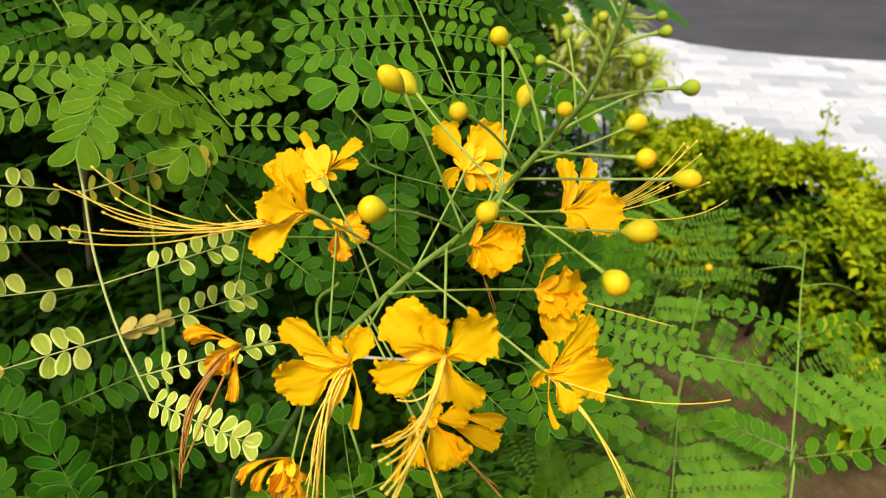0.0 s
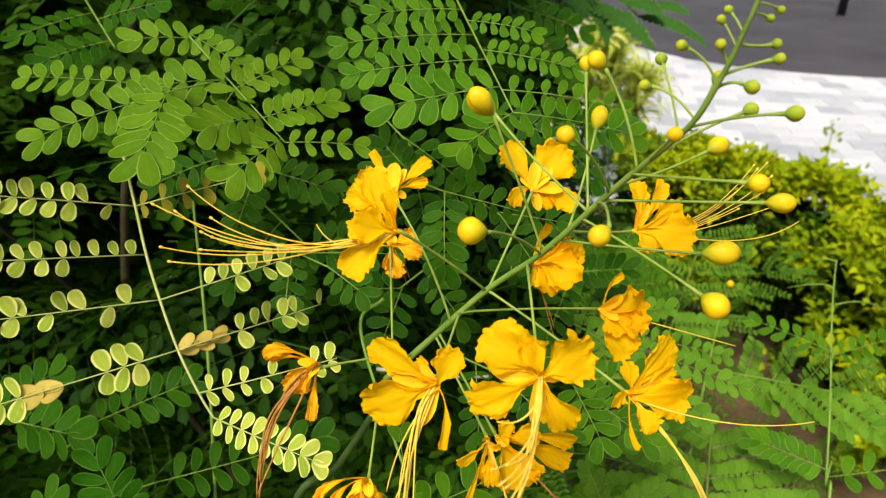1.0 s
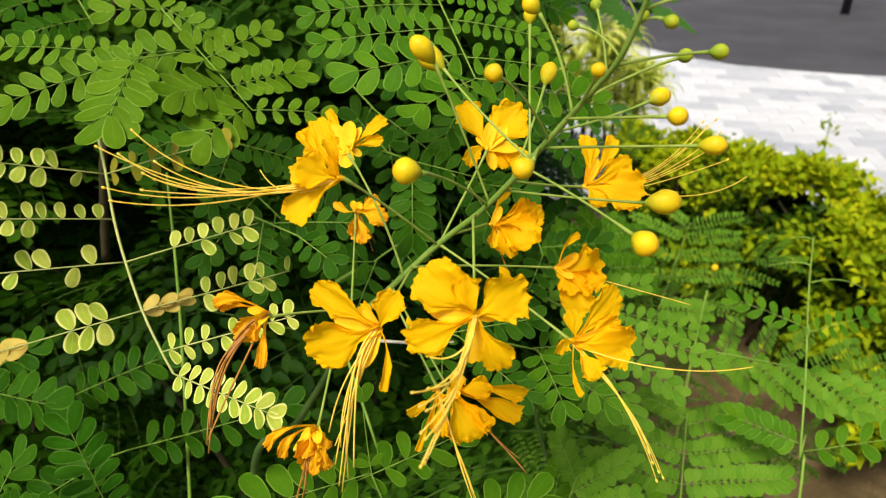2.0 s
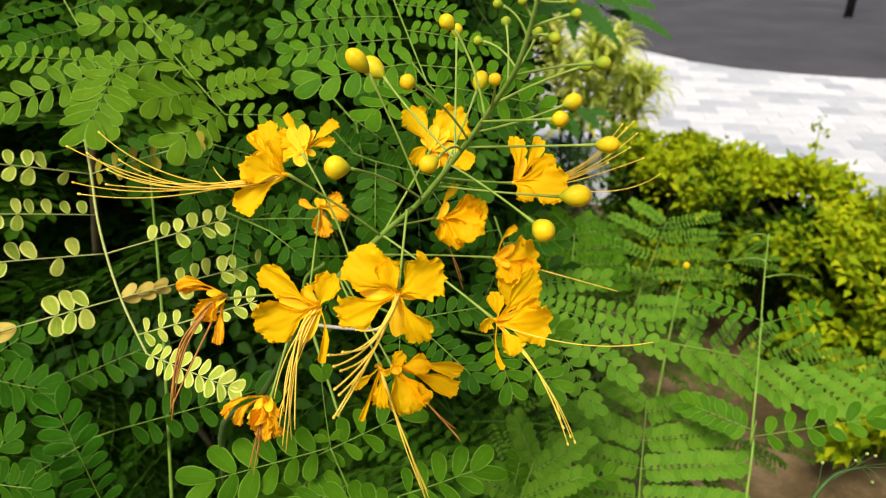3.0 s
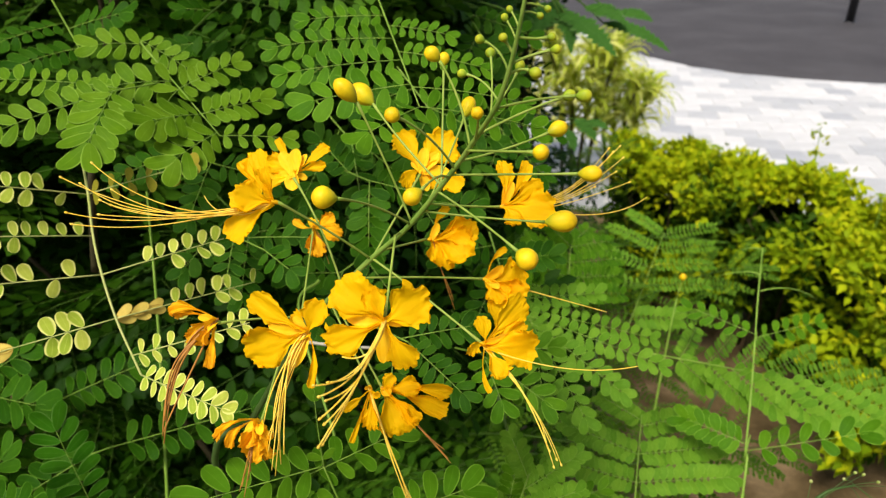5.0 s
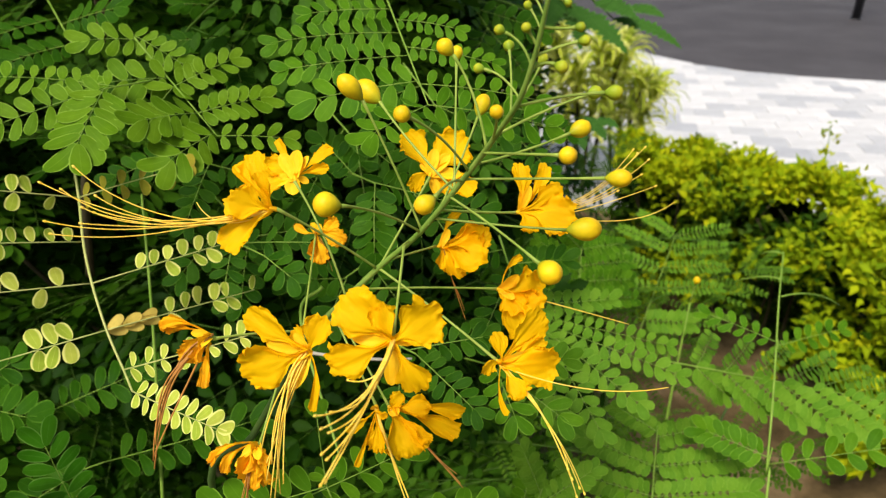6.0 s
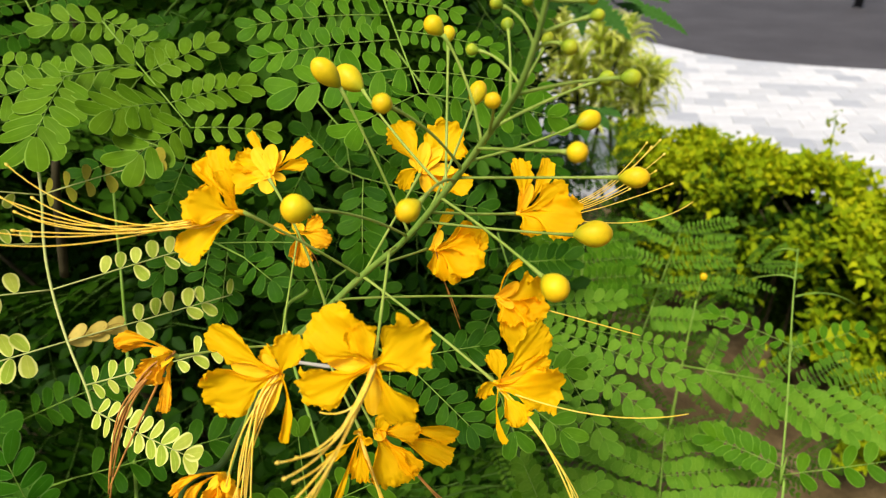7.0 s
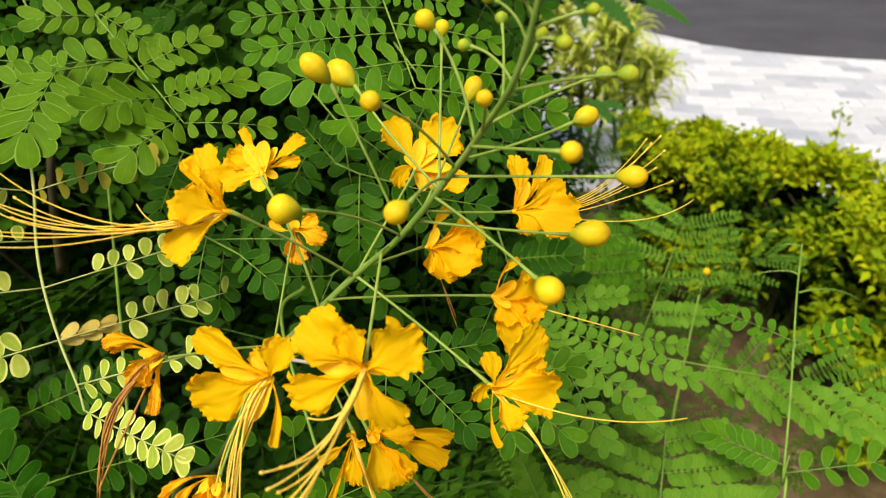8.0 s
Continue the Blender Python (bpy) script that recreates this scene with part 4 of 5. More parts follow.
flower(raceme, (-0.0232, -0.0346, 0.0521), (-0.0125, -0.0115, -0.0045), (0.1, -0.3, 1.0), [((-0.0473, -0.019, 0.0551), 0.012, 0.5, (-0.033, -0.0282, 0.0581)), ((-0.0513, -0.0436, 0.0511), 0.0182, 0.3), ((-0.0164, -0.0201, 0.0571), 0.012, 0.7), ((-0.0213, -0.0585, 0.0541), 0.0044, 1.3, (-0.0164, -0.0419, 0.0561)), ((-0.0306, -0.0266, 0.0441), 0.0062, 0.8)], [((-0.0407, -0.0311, 0.0541), 0.007), ((-0.0301, -0.051, 0.0531), 0.0073), ((-0.0291, -0.0273, 0.0531), 0.0042)], stamens=[(-0.0395, -0.081, 0.0557), (-0.0392, -0.0881, 0.0565), (-0.0378, -0.0967, 0.0553), (-0.0355, -0.0882, 0.0525), (-0.0349, -0.0954, 0.0503), (-0.0374, -0.0817, 0.0547), (-0.0316, -0.0886, 0.0585), (-0.037, -0.1002, 0.0521), (-0.0422, -0.0761, 0.0539)], elbow=(-0.0343, -0.0483, 0.0617), tips=False, label='open golden bloom with drooping stamens and a folded petal', thick=0.00033)
flower(raceme, (0.0598, -0.0429, 0.029), (0.0006, 0.0004, 0.0005), (0.75, -0.45, 0.75), [((0.0568, -0.0288, 0.033), 0.0072, 1.0), ((0.0525, -0.047, 0.032), 0.0067, 1.0, (0.0546, -0.0404, 0.035)), ((0.0789, -0.0201, 0.027), 0.0128, 0.5, (0.0671, -0.0325, 0.031)), ((0.0847, -0.041, 0.03), 0.02, 0.55), ((0.0624, -0.0643, 0.033), 0.0031, 1.4, (0.0563, -0.0555, 0.034)), ((0.0789, -0.033, 0.024), 0.0106, 0.5), ((0.0679, -0.0577, 0.033), 0.01, 0.9)], [((0.0754, -0.0371, 0.031), 0.0072)], stamens=[(0.1305, -0.0504, 0.045), (0.0894, -0.0901, 0.044), (0.0935, -0.0954, 0.039), (0.0874, -0.0853, 0.046), (0.096, -0.0985, 0.037), (0.0917, -0.0982, 0.042)], bend=(0.0, 0.002, 0.0), sag=(0.002, -0.0105, 0.004), elbow=(0.0844, -0.0682, 0.036), thick=0.00024, face=(0.35, -0.2, 1.0), label='golden bloom seen from the side, stamens swept down')
# side blooms with stamens stretched outwards
flower(raceme, (-0.0399, 0.0254, 0.051), (0.0, 0.0, 0.0), (-1.0, -0.1, 0.35), [((-0.0574, 0.0079, 0.054), 0.0131, 0.35), ((-0.0558, 0.0292, 0.059), 0.0142, 0.45), ((-0.0558, 0.0443, 0.048), 0.0053, 1.0, (-0.0487, 0.0354, 0.051)), ((-0.0495, 0.0493, 0.047), 0.0105, 0.9, (-0.0461, 0.0362, 0.049)), ((-0.0433, 0.0395, 0.059), 0.0068, 1.3, (-0.0399, 0.0343, 0.06)), ((-0.0403, 0.0362, 0.055), 0.0053, 1.2)], [], stamens=[(-0.0702, 0.0278, 0.056), (-0.1153, 0.0407, 0.069), (-0.1266, 0.0338, 0.073), (-0.1191, 0.0313, 0.071), (-0.1073, 0.0292, 0.067), (-0.1082, 0.0237, 0.075), (-0.1056, 0.022, 0.071), (-0.1217, 0.0181, 0.077), (-0.1076, 0.0173, 0.077), (-0.1175, 0.013, 0.08)], bend=(0.0, 0.002, 0.0), sag=(-0.004, -0.015, 0.002), face=(-0.35, 0.1, 1.0), label='golden bloom facing sideways with long arched stamens')
flower(raceme, (-0.0452, 0.048, -0.0149), (-0.0164, -0.015, -0.0059), (-0.1, 0.6, -0.7), [((-0.0683, 0.0453, -0.0189), 0.0133, 0.6, (-0.0574, 0.0445, -0.0179)), ((-0.0557, 0.0679, -0.0189), 0.0051, 1.1, (-0.0504, 0.0592, -0.0189)), ((-0.0271, 0.0632, -0.0179), 0.0086, 0.8, (-0.0382, 0.0558, -0.0179)), ((-0.0286, 0.0529, -0.0179), 0.0054, 1.0), ((-0.0629, 0.0545, -0.0199), 0.0108, 0.7)], [((-0.0539, 0.0607, -0.0174), 0.0079), ((-0.0442, 0.0623, -0.0154), 0.0083), ((-0.0389, 0.0595, -0.0174), 0.0048), ((-0.0463, 0.0384, -0.0144), 0.0095), ((-0.0581, 0.045, -0.0194), 0.007), ((-0.0387, 0.0456, -0.0184), 0.0044)], bend=(0.003, 0.004, 0.0), ruffle=1.5, face=(-0.2, 0.3, 1.0), label='golden bloom seen from behind with pale sepals')
flower(raceme, (-0.052, 0.0237, -0.104), (-0.0461, -0.0368, -0.039), (0.2, 0.3, 0.8), [((-0.0654, 0.0284, -0.104), 0.0055, 1.3, (-0.0576, 0.0213, -0.103)), ((-0.0385, 0.0313, -0.105), 0.0094, 0.9, (-0.0444, 0.0266, -0.105)), ((-0.033, 0.0175, -0.103), 0.0109, 0.8), ((-0.0485, 0.0042, -0.103), 0.0109, 1.0), ((-0.0542, 0.0089, -0.104), 0.0063, 1.2)], [((-0.0491, 0.0291, -0.103), 0.0055), ((-0.0548, 0.03, -0.104), 0.0047)], stamens=[(-0.0416, -0.0018, -0.1078), (-0.0404, 0.0031, -0.1097), (-0.0431, 0.007, -0.1066)], old=True, rusty=True, tips=False, ruffle=1.5, face=(0.1, 0.2, 1.0), label='small withering bloom with rust-brown stamens')
flower(raceme, (0.0255, 0.0517, -0.028), (0.0011, 0.0008, 0.001), (0.1, 0.55, -0.8), [((0.011, 0.073, -0.031), 0.0157, 0.4), ((0.0441, 0.0724, -0.031), 0.0197, 0.35), ((0.0488, 0.042, -0.032), 0.0131, 0.5), ((0.0164, 0.0426, -0.032), 0.0085, 1.1, (0.0188, 0.0529, -0.03)), ((0.0316, 0.0426, -0.032), 0.0085, 0.6), ((0.0363, 0.0425, -0.031), 0.0066, 0.8)], [((0.0278, 0.0655, -0.0285), 0.0069), ((0.0359, 0.0624, -0.0295), 0.0075), ((0.0422, 0.0514, -0.0305), 0.0072), ((0.0292, 0.0399, -0.0285), 0.0059), ((0.0198, 0.0576, -0.0305), 0.0046)], face=(0.1, 0.3, 1.0), label='golden bloom seen from behind with star-shaped sepals')
flower(raceme, (0.031, 0.0133, -0.0589), (0.0056, 0.0043, 0.0052), (0.8, 0.0, -0.5), [((0.055, 0.0036, -0.0589), 0.0268, 1.0), ((0.0586, 0.0203, -0.0619), 0.0183, 0.8), ((0.042, -0.0035, -0.0599), 0.0197, 0.8), ((0.0408, 0.0335, -0.0629), 0.0053, 0.9, (0.0323, 0.0274, -0.0619)), ((0.049, 0.0275, -0.0629), 0.0071, 1.0), ((0.0331, -0.0, -0.0619), 0.012, 0.9)], [((0.0349, 0.0235, -0.0569), 0.0053)], stamens=[(0.0456, -0.031, -0.0754), (0.0448, -0.0253, -0.0722)], rusty=True, tips=False, ruffle=1.3, face=(0.2, 0.0, 1.0), label='half-closed golden bloom with drooping petals')
flower(raceme, (0.0715, 0.0288, -0.001), (0.0313, 0.0268, 0.0339), (0.6, 0.1, 0.5), [((0.0699, 0.0522, 0.0), 0.0085, 0.5), ((0.0835, 0.0526, -0.002), 0.0073, 0.9, (0.0807, 0.038, -0.001)), ((0.0972, 0.0247, 0.002), 0.0189, 0.45), ((0.0914, 0.0387, 0.001), 0.014, 0.6), ((0.0793, 0.019, 0.001), 0.0128, 0.5), ((0.0741, 0.0398, -0.003), 0.0073, 0.6)], [((0.0761, 0.0416, 0.002), 0.0046), ((0.072, 0.0399, 0.001), 0.004)], stamens=[(0.1479, 0.0337, 0.0010), (0.1289, 0.0608, -0.0045), (0.1344, 0.0617, -0.0026), (0.1356, 0.0551, -0.0008), (0.1319, 0.0476, -0.001), (0.1208, 0.0397, -0.0031), (0.1386, 0.0417, 0.0008), (0.1316, 0.0593, -0.0066)], bend=(0.0, -0.001, 0.0), elbow=(0.1034, 0.0262, -0.0062), sag=(0.0146, -0.0139, -0.0101), thick=0.00022, face=(0.3, 0.1, 1.0), label='golden bloom facing away with stamens fanned outwards')
flower(raceme, (0.0645, -0.0116, -0.0379), (-0.0113, -0.0104, -0.0041), (0.8, -0.3, 0.2), [((0.076, 0.0059, -0.0399), 0.004, 1.0, (0.0658, 0.0045, -0.0379)), ((0.0872, -0.0102, -0.0379), 0.0234, 0.75), ((0.0798, -0.0335, -0.0369), 0.0174, 0.8, (0.0688, -0.0262, -0.0369)), ((0.0729, -0.0244, -0.0349), 0.0147, 0.8), ((0.0847, -0.0196, -0.0399), 0.0147, 0.7)], [((0.0734, -0.0029, -0.0329), 0.0067), ((0.0714, -0.0056, -0.0319), 0.0047), ((0.0715, -0.0161, -0.0329), 0.0047)], stamens=[(0.1353, -0.0302, -0.0391)], bend=(0.0, 0.0015, 0.0), tips=False, ruffle=1.3, face=(0.3, -0.1, 1.0), label='golden bloom seen from the side with drooping petals', thick=0.00034)
# older blooms low on the stalk
flower(raceme, (0.0008, -0.0688, 0.0061), (-0.0239, -0.022, -0.0085), (0.1, -0.5, 0.8), [((0.0025, -0.0892, 0.0071), 0.0083, 1.2), ((-0.0085, -0.0949, 0.0081), 0.0036, 1.5, (-0.0032, -0.08, 0.0091)), ((-0.0121, -0.0792, 0.0091), 0.0045, 1.3, (-0.0032, -0.071, 0.0101)), ((0.0062, -0.071, 0.0101), 0.0048, 1.2), ((-0.0037, -0.0853, 0.0051), 0.0042, 1.3)], [((-0.0008, -0.0661, 0.0101), 0.0042)], stamens=[(0.0216, -0.133, -0.0041), (0.0241, -0.1382, -0.0043), (0.0259, -0.1373, -0.0063), (0.0198, -0.1268, -0.0019), (0.0266, -0.1448, -0.0055), (0.0277, -0.1443, -0.0085)], elbow=(0.0072, -0.0887, 0.0113), ruffle=1.4, tips=False, label='crumpled orange bloom past its best')
flower(raceme, (0.0066, -0.0699, -0.0038), (-0.0223, -0.0205, -0.008), (0.2, 0.2, 0.8), [((0.0155, -0.0936, -0.0018), 0.0177, 0.8), ((0.0262, -0.0696, -0.0028), 0.0104, 0.9), ((0.0414, -0.0732, -0.0068), 0.0085, 1.1, (0.0286, -0.0673, -0.0038)), ((0.039, -0.0841, -0.0078), 0.0098, 0.9, (0.024, -0.0738, -0.0058)), ((0.0251, -0.0875, -0.0018), 0.0092, 1.1), ((0.0118, -0.0629, -0.0038), 0.0079, 1.0)], [((0.0107, -0.0728, 0.0002), 0.0061)], stamens=[(0.0432, -0.1084, -0.0003), (0.0419, -0.107, -0.0033), (0.0401, -0.1021, -0.0021)], ruffle=1.6, rusty=True, tips=False, label='crumpled orange bloom with rusty stamens')
flower(raceme, (-0.0741, -0.0311, 0.025), (-0.0348, -0.0322, -0.0111), (-0.25, 0.85, 0.4), [((-0.0963, -0.0282, 0.027), 0.0068, 1.2, (-0.0888, -0.0209, 0.027)), ((-0.0868, -0.0425, 0.024), 0.0102, 1.2), ((-0.0759, -0.0539, 0.027), 0.0048, 1.4), ((-0.0796, -0.0426, 0.028), 0.0045, 1.4), ((-0.0949, -0.0295, 0.024), 0.0051, 1.0, (-0.0895, -0.0252, 0.025))], [((-0.0826, -0.0298, 0.028), 0.0042), ((-0.0771, -0.0361, 0.029), 0.0034)], stamens=[(-0.0993, -0.0866, 0.027), (-0.0981, -0.0808, 0.028), (-0.0989, -0.0922, 0.027), (-0.0983, -0.0755, 0.027), (-0.0984, -0.0781, 0.028), (-0.0979, -0.0699, 0.027), (-0.0999, -0.0888, 0.026)], bend=(0.0, 0.002, 0.0), old=True, rusty=True, tips=False, thick=0.00045, ruffle=2.2, face=(-0.2, 0.3, 1.0), label='shrivelled orange bloom with brown stamens', elbow=(-0.0959, -0.0438, 0.028))
flower(raceme, (-0.0533, -0.0815, 0.0209), (-0.0512, -0.0574, -0.009), (-0.3, 0.75, 0.5), [((-0.0728, -0.0913, 0.0219), 0.0057, 1.2, (-0.0695, -0.0798, 0.0229)), ((-0.067, -0.095, 0.0229), 0.0046, 1.3, (-0.0658, -0.0824, 0.0239)), ((-0.0556, -0.1027, 0.0209), 0.0085, 1.2), ((-0.0475, -0.0911, 0.0219), 0.0074, 1.3), ((-0.0582, -0.0941, 0.0239), 0.0068, 1.4), ((-0.0499, -0.1015, 0.0189), 0.0063, 1.2)], [((-0.0589, -0.0869, 0.0249), 0.0046), ((-0.051, -0.088, 0.0259), 0.0051), ((-0.0625, -0.0916, 0.0249), 0.0028)], stamens=[(-0.0614, -0.1148, 0.0219), (-0.0599, -0.1195, 0.0229), (-0.0628, -0.1174, 0.0209), (-0.0578, -0.1111, 0.0229), (-0.057, -0.1072, 0.0219)], old=True, rusty=True, tips=False, ruffle=2.6, face=(-0.2, 0.3, 1.0), label='shrivelled brown-edged bloom hanging down', elbow=(-0.0577, -0.0927, 0.0239))
part("pedicel", tube_mesh("pedicel", bezier((-0.0512, -0.0574, -0.0090), (-0.0481, -0.0501, -0.0140), (-0.0439, -0.0404, -0.0140), 8), 0.0006), PEDICEL, raceme)
part("pedicel", tube_mesh("pedicel", bezier((-0.0461, -0.0368, -0.0390), (-0.0436, -0.0384, -0.0290), (-0.0396, -0.0367, -0.0130), 8), 0.0005), PEDICEL, raceme)
part("pedicel", tube_mesh("pedicel", bezier((0.0155, 0.0109, 0.0310), (0.0160, 0.0121, 0.0260), (0.0168, 0.0129, 0.0190), 8), 0.0006), PEDICEL, raceme)
# buds, larger and yellow low on the stalk, small and green at its top
bud(raceme, (-0.0111, 0.0246, 0.0800), (0.0225, 0.0173, 0.0220), 0.0050, 1.0, (-0.001, 0.005, 0), tilt=(-0.5, 0.1, -0.65))
bud(raceme, (0.0281, 0.0222, 0.1070), (0.0413, 0.0375, 0.0487), 0.0035, 1.15, (0.001, 0.0045, 0.004), tilt=(-0.7, -0.35, -0.3))
bud(raceme, (-0.0063, 0.0772, 0.0540), (0.0231, 0.0180, 0.0228), 0.0044, 1.45, (0, 0.003, 0), tilt=(-0.5, 0.1, 0.2))
bud(raceme, (-0.0038, 0.0859, 0.0130), (0.0383, 0.0343, 0.0441), 0.0054, 1.4, (-0.004, 0.001, 0), tilt=(-0.5, 0.2, 0))
bud(raceme, (0.0193, 0.0559, 0.0960), (0.0445, 0.0410, 0.0540), 0.0032, 1.05, (0.001, 0.005, 0.002))
bud(raceme, (0.0519, 0.0813, 0.0060), (0.0322, 0.0278, 0.0351), 0.0039, 1.5, (0.001, 0, 0), tilt=(0.2, 0.6, 0))
bud(raceme, (0.0345, 0.0873, 0.0750), (0.0511, 0.0482, 0.0688), 0.0033, 1.1, (0.003, 0.004, 0), tilt=(-0.4, 0.1, 0))
bud(raceme, (0.0392, 0.0978, 0.0350), (0.0383, 0.0343, 0.0441), 0.0028, 1.2)
bud(raceme, (0.0948, 0.0630, 0.0360), (0.0468, 0.0435, 0.0587), 0.0040, 1.35, (0, -0.002, 0))
bud(raceme, (0.0765, 0.0385, 0.1110), (0.0499, 0.0470, 0.0660), 0.0031, 1.1)
bud(raceme, (0.1032, 0.0359, 0.0730), (0.0421, 0.0385, 0.0501), 0.0037, 1.3)
bud(raceme, (0.0970, 0.0180, 0.0360), (0.0282, 0.0234, 0.0295), 0.0054, 1.32, (0, -0.001, 0), tilt=(0.2, 0.1, 0))
bud(raceme, (0.0742, -0.0011, 0.0840), (0.0361, 0.0320, 0.0408), 0.0047, 1.08, (0, 0.002, 0))
bud(raceme, (0.0529, 0.0549, 0.1040), (0.0531, 0.0505, 0.0741), 0.0025, 1.15, (0.001, 0.001, 0.002))
bud(raceme, (0.0959, 0.0638, 0.0960), (0.0603, 0.0590, 0.0940), 0.0028, 1.1, (0, 0.002, 0), green=True)
bud(raceme, (0.0953, 0.0719, 0.0650), (0.0544, 0.0519, 0.0776), 0.0028, 1.1, (0, 0.002, 0), green=True)
bud(raceme, (0.0745, 0.0686, 0.1110), (0.0640, 0.0682, 0.1063), 0.0023, 1.05, (0, 0.003, 0), green=True)
bud(raceme, (0.0820, 0.0770, 0.1130), (0.0652, 0.0721, 0.1109), 0.0019, 1.05, (0, 0.001, 0), green=True)
bud(raceme, (0.0801, 0.0809, 0.1150), (0.0668, 0.0798, 0.1186), 0.0017, 1.05, (0, -0.001, 0), green=True)
bud(raceme, (0.0618, 0.0796, 0.1180), (0.0658, 0.0750, 0.1138), 0.0017, 1.05, (-0.0005, 0.001, 0), green=True)
bud(raceme, (0.0536, 0.0824, 0.1080), (0.0645, 0.0698, 0.1083), 0.0018, 1.05, (0.002, 0.003, 0), green=True, thick=0.0004)
bud(raceme, (0.0600, 0.0897, 0.0690), (0.0590, 0.0574, 0.0900), 0.0023, 1.05, (0.001, 0.001, 0), green=True, thick=0.0004)
bud(raceme, (0.0471, 0.0741, 0.0910), (0.0615, 0.0610, 0.0979), 0.0019, 1.05, (0.001, 0.004, 0), green=True, thick=0.0004)
bud(raceme, (0.0703, 0.0760, 0.0950), (0.0603, 0.0590, 0.0940), 0.0019, 1.3, (0.001, 0, 0), green=True, thick=0.0004)
bud(raceme, (0.0624, 0.0875, 0.1170), (0.0666, 0.0789, 0.1177), 0.0014, 1.1, (0, 0.001, 0), green=True, thick=0.0003)
bud(raceme, (0.0642, 0.0902, 0.1180), (0.0673, 0.0821, 0.1210), 0.0013, 1.1, (0, 0.001, 0), green=True, thick=0.0003)
bud(raceme, (0.0748, 0.0863, 0.1220), (0.0680, 0.0864, 0.1248), 0.0013, 1.1, (0, 0.001, 0), green=True, thick=0.0003)
bud(raceme, (0.0774, 0.0884, 0.1230), (0.0684, 0.0888, 0.1269), 0.0013, 1.1, (0, 0.001, 0), green=True, thick=0.0003)
bud(raceme, (0.0656, 0.0938, 0.1230), (0.0685, 0.0896, 0.1277), 0.0011, 1.1, (0, 0.001, 0), green=True, thick=0.0003)
bud(raceme, (0.0732, 0.0935, 0.1260), (0.0691, 0.0927, 0.1289), 0.0010, 1.1, (0, 0.001, 0), green=True, thick=0.0003)
bud(raceme, (0.0672, 0.0983, 0.1290), (0.0695, 0.0955, 0.1298), 0.0008, 1.1, (0, 0.001, 0), green=True, thick=0.0003)
bud(raceme, (0.0730, 0.0970, 0.1310), (0.0698, 0.0973, 0.1304), 0.0008, 1.1, (0, 0.001, 0), green=True, thick=0.0003)
bud(raceme, (0.0701, 0.1008, 0.1310), (0.0701, 0.0989, 0.1310), 0.0008, 1.1, (0, 0.001, 0), green=True, thick=0.0003)
bud(raceme, (0.0697, 0.0964, 0.1260), (0.0693, 0.0941, 0.1294), 0.0008, 1.1, (0, 0.001, 0), green=True, thick=0.0003)

# ---------------------------------------------------------------- younger branches beside it
young_shrub = thing("young_shrub", (0.19, 0.42, 0.0), "young peacock flower plant with fine feathery leaves", "shrub")
compound_leaf(young_shrub, (0.189, 0.782, 0.842), (0.264, 0.941, 0.966), [(0.98, (0.351, 0.991, 0.957), 13, 0.0121), (0.86, (0.345, 0.969, 0.935), 14, 0.0127), (0.72, (0.344, 0.946, 0.912), 14, 0.0133), (0.56, (0.331, 0.913, 0.894), 14, 0.0137), (0.3, (0.272, 0.831, 0.879), 9, 0.0213), (0.98, (0.217, 0.967, 0.984), 12, 0.0112), (0.86, (0.188, 0.955, 0.965), 13, 0.0119), (0.7, (0.153, 0.919, 0.946), 13, 0.0123), (0.55, (0.12, 0.89, 0.917), 13, 0.0136), (0.32, (0.09, 0.819, 0.894), 12, 0.0142)], material=LEAF_FEATHER, wide=0.85, start=0.08, label='feathery green leaf of a younger branch')
compound_leaf(young_shrub, (0.1, 0.66, 0.977), (0.108, 0.76, 1.025), [(0.3, (0.175, 0.74, 0.967), 12, 0.0165), (0.5, (0.172, 0.76, 0.982), 12, 0.0165), (0.72, (0.171, 0.78, 0.997), 12, 0.016), (0.95, (0.163, 0.8, 1.012), 11, 0.015), (0.3, (0.047, 0.66, 1.019), 11, 0.0165), (0.5, (0.046, 0.68, 1.037), 12, 0.0165), (0.72, (0.055, 0.7, 1.056), 12, 0.016), (0.95, (0.082, 0.74, 1.054), 11, 0.015), (1.0, (0.132, 0.8, 1.029), 10, 0.015)], (0.1, -0.72, 0.68), material=LEAF, wide=1.0, start=0.06)
compound_leaf(young_shrub, (0.016, 0.52, 1.076), (0.054, 0.5, 1.068), [(0.55, (0.167, 0.47, 1.049), 15, 0.0135), (0.75, (0.132, 0.44, 1.039), 13, 0.0145), (0.95, (0.101, 0.42, 1.025), 11, 0.0153), (1.0, (0.066, 0.41, 1.04), 9, 0.0159), (0.3, (0.168, 0.52, 1.044), 15, 0.0124), (0.1, (0.113, 0.53, 1.083), 12, 0.0134)], (0.1, -0.72, 0.68), material=LEAF_FEATHER, wide=1.15, start=0.06)
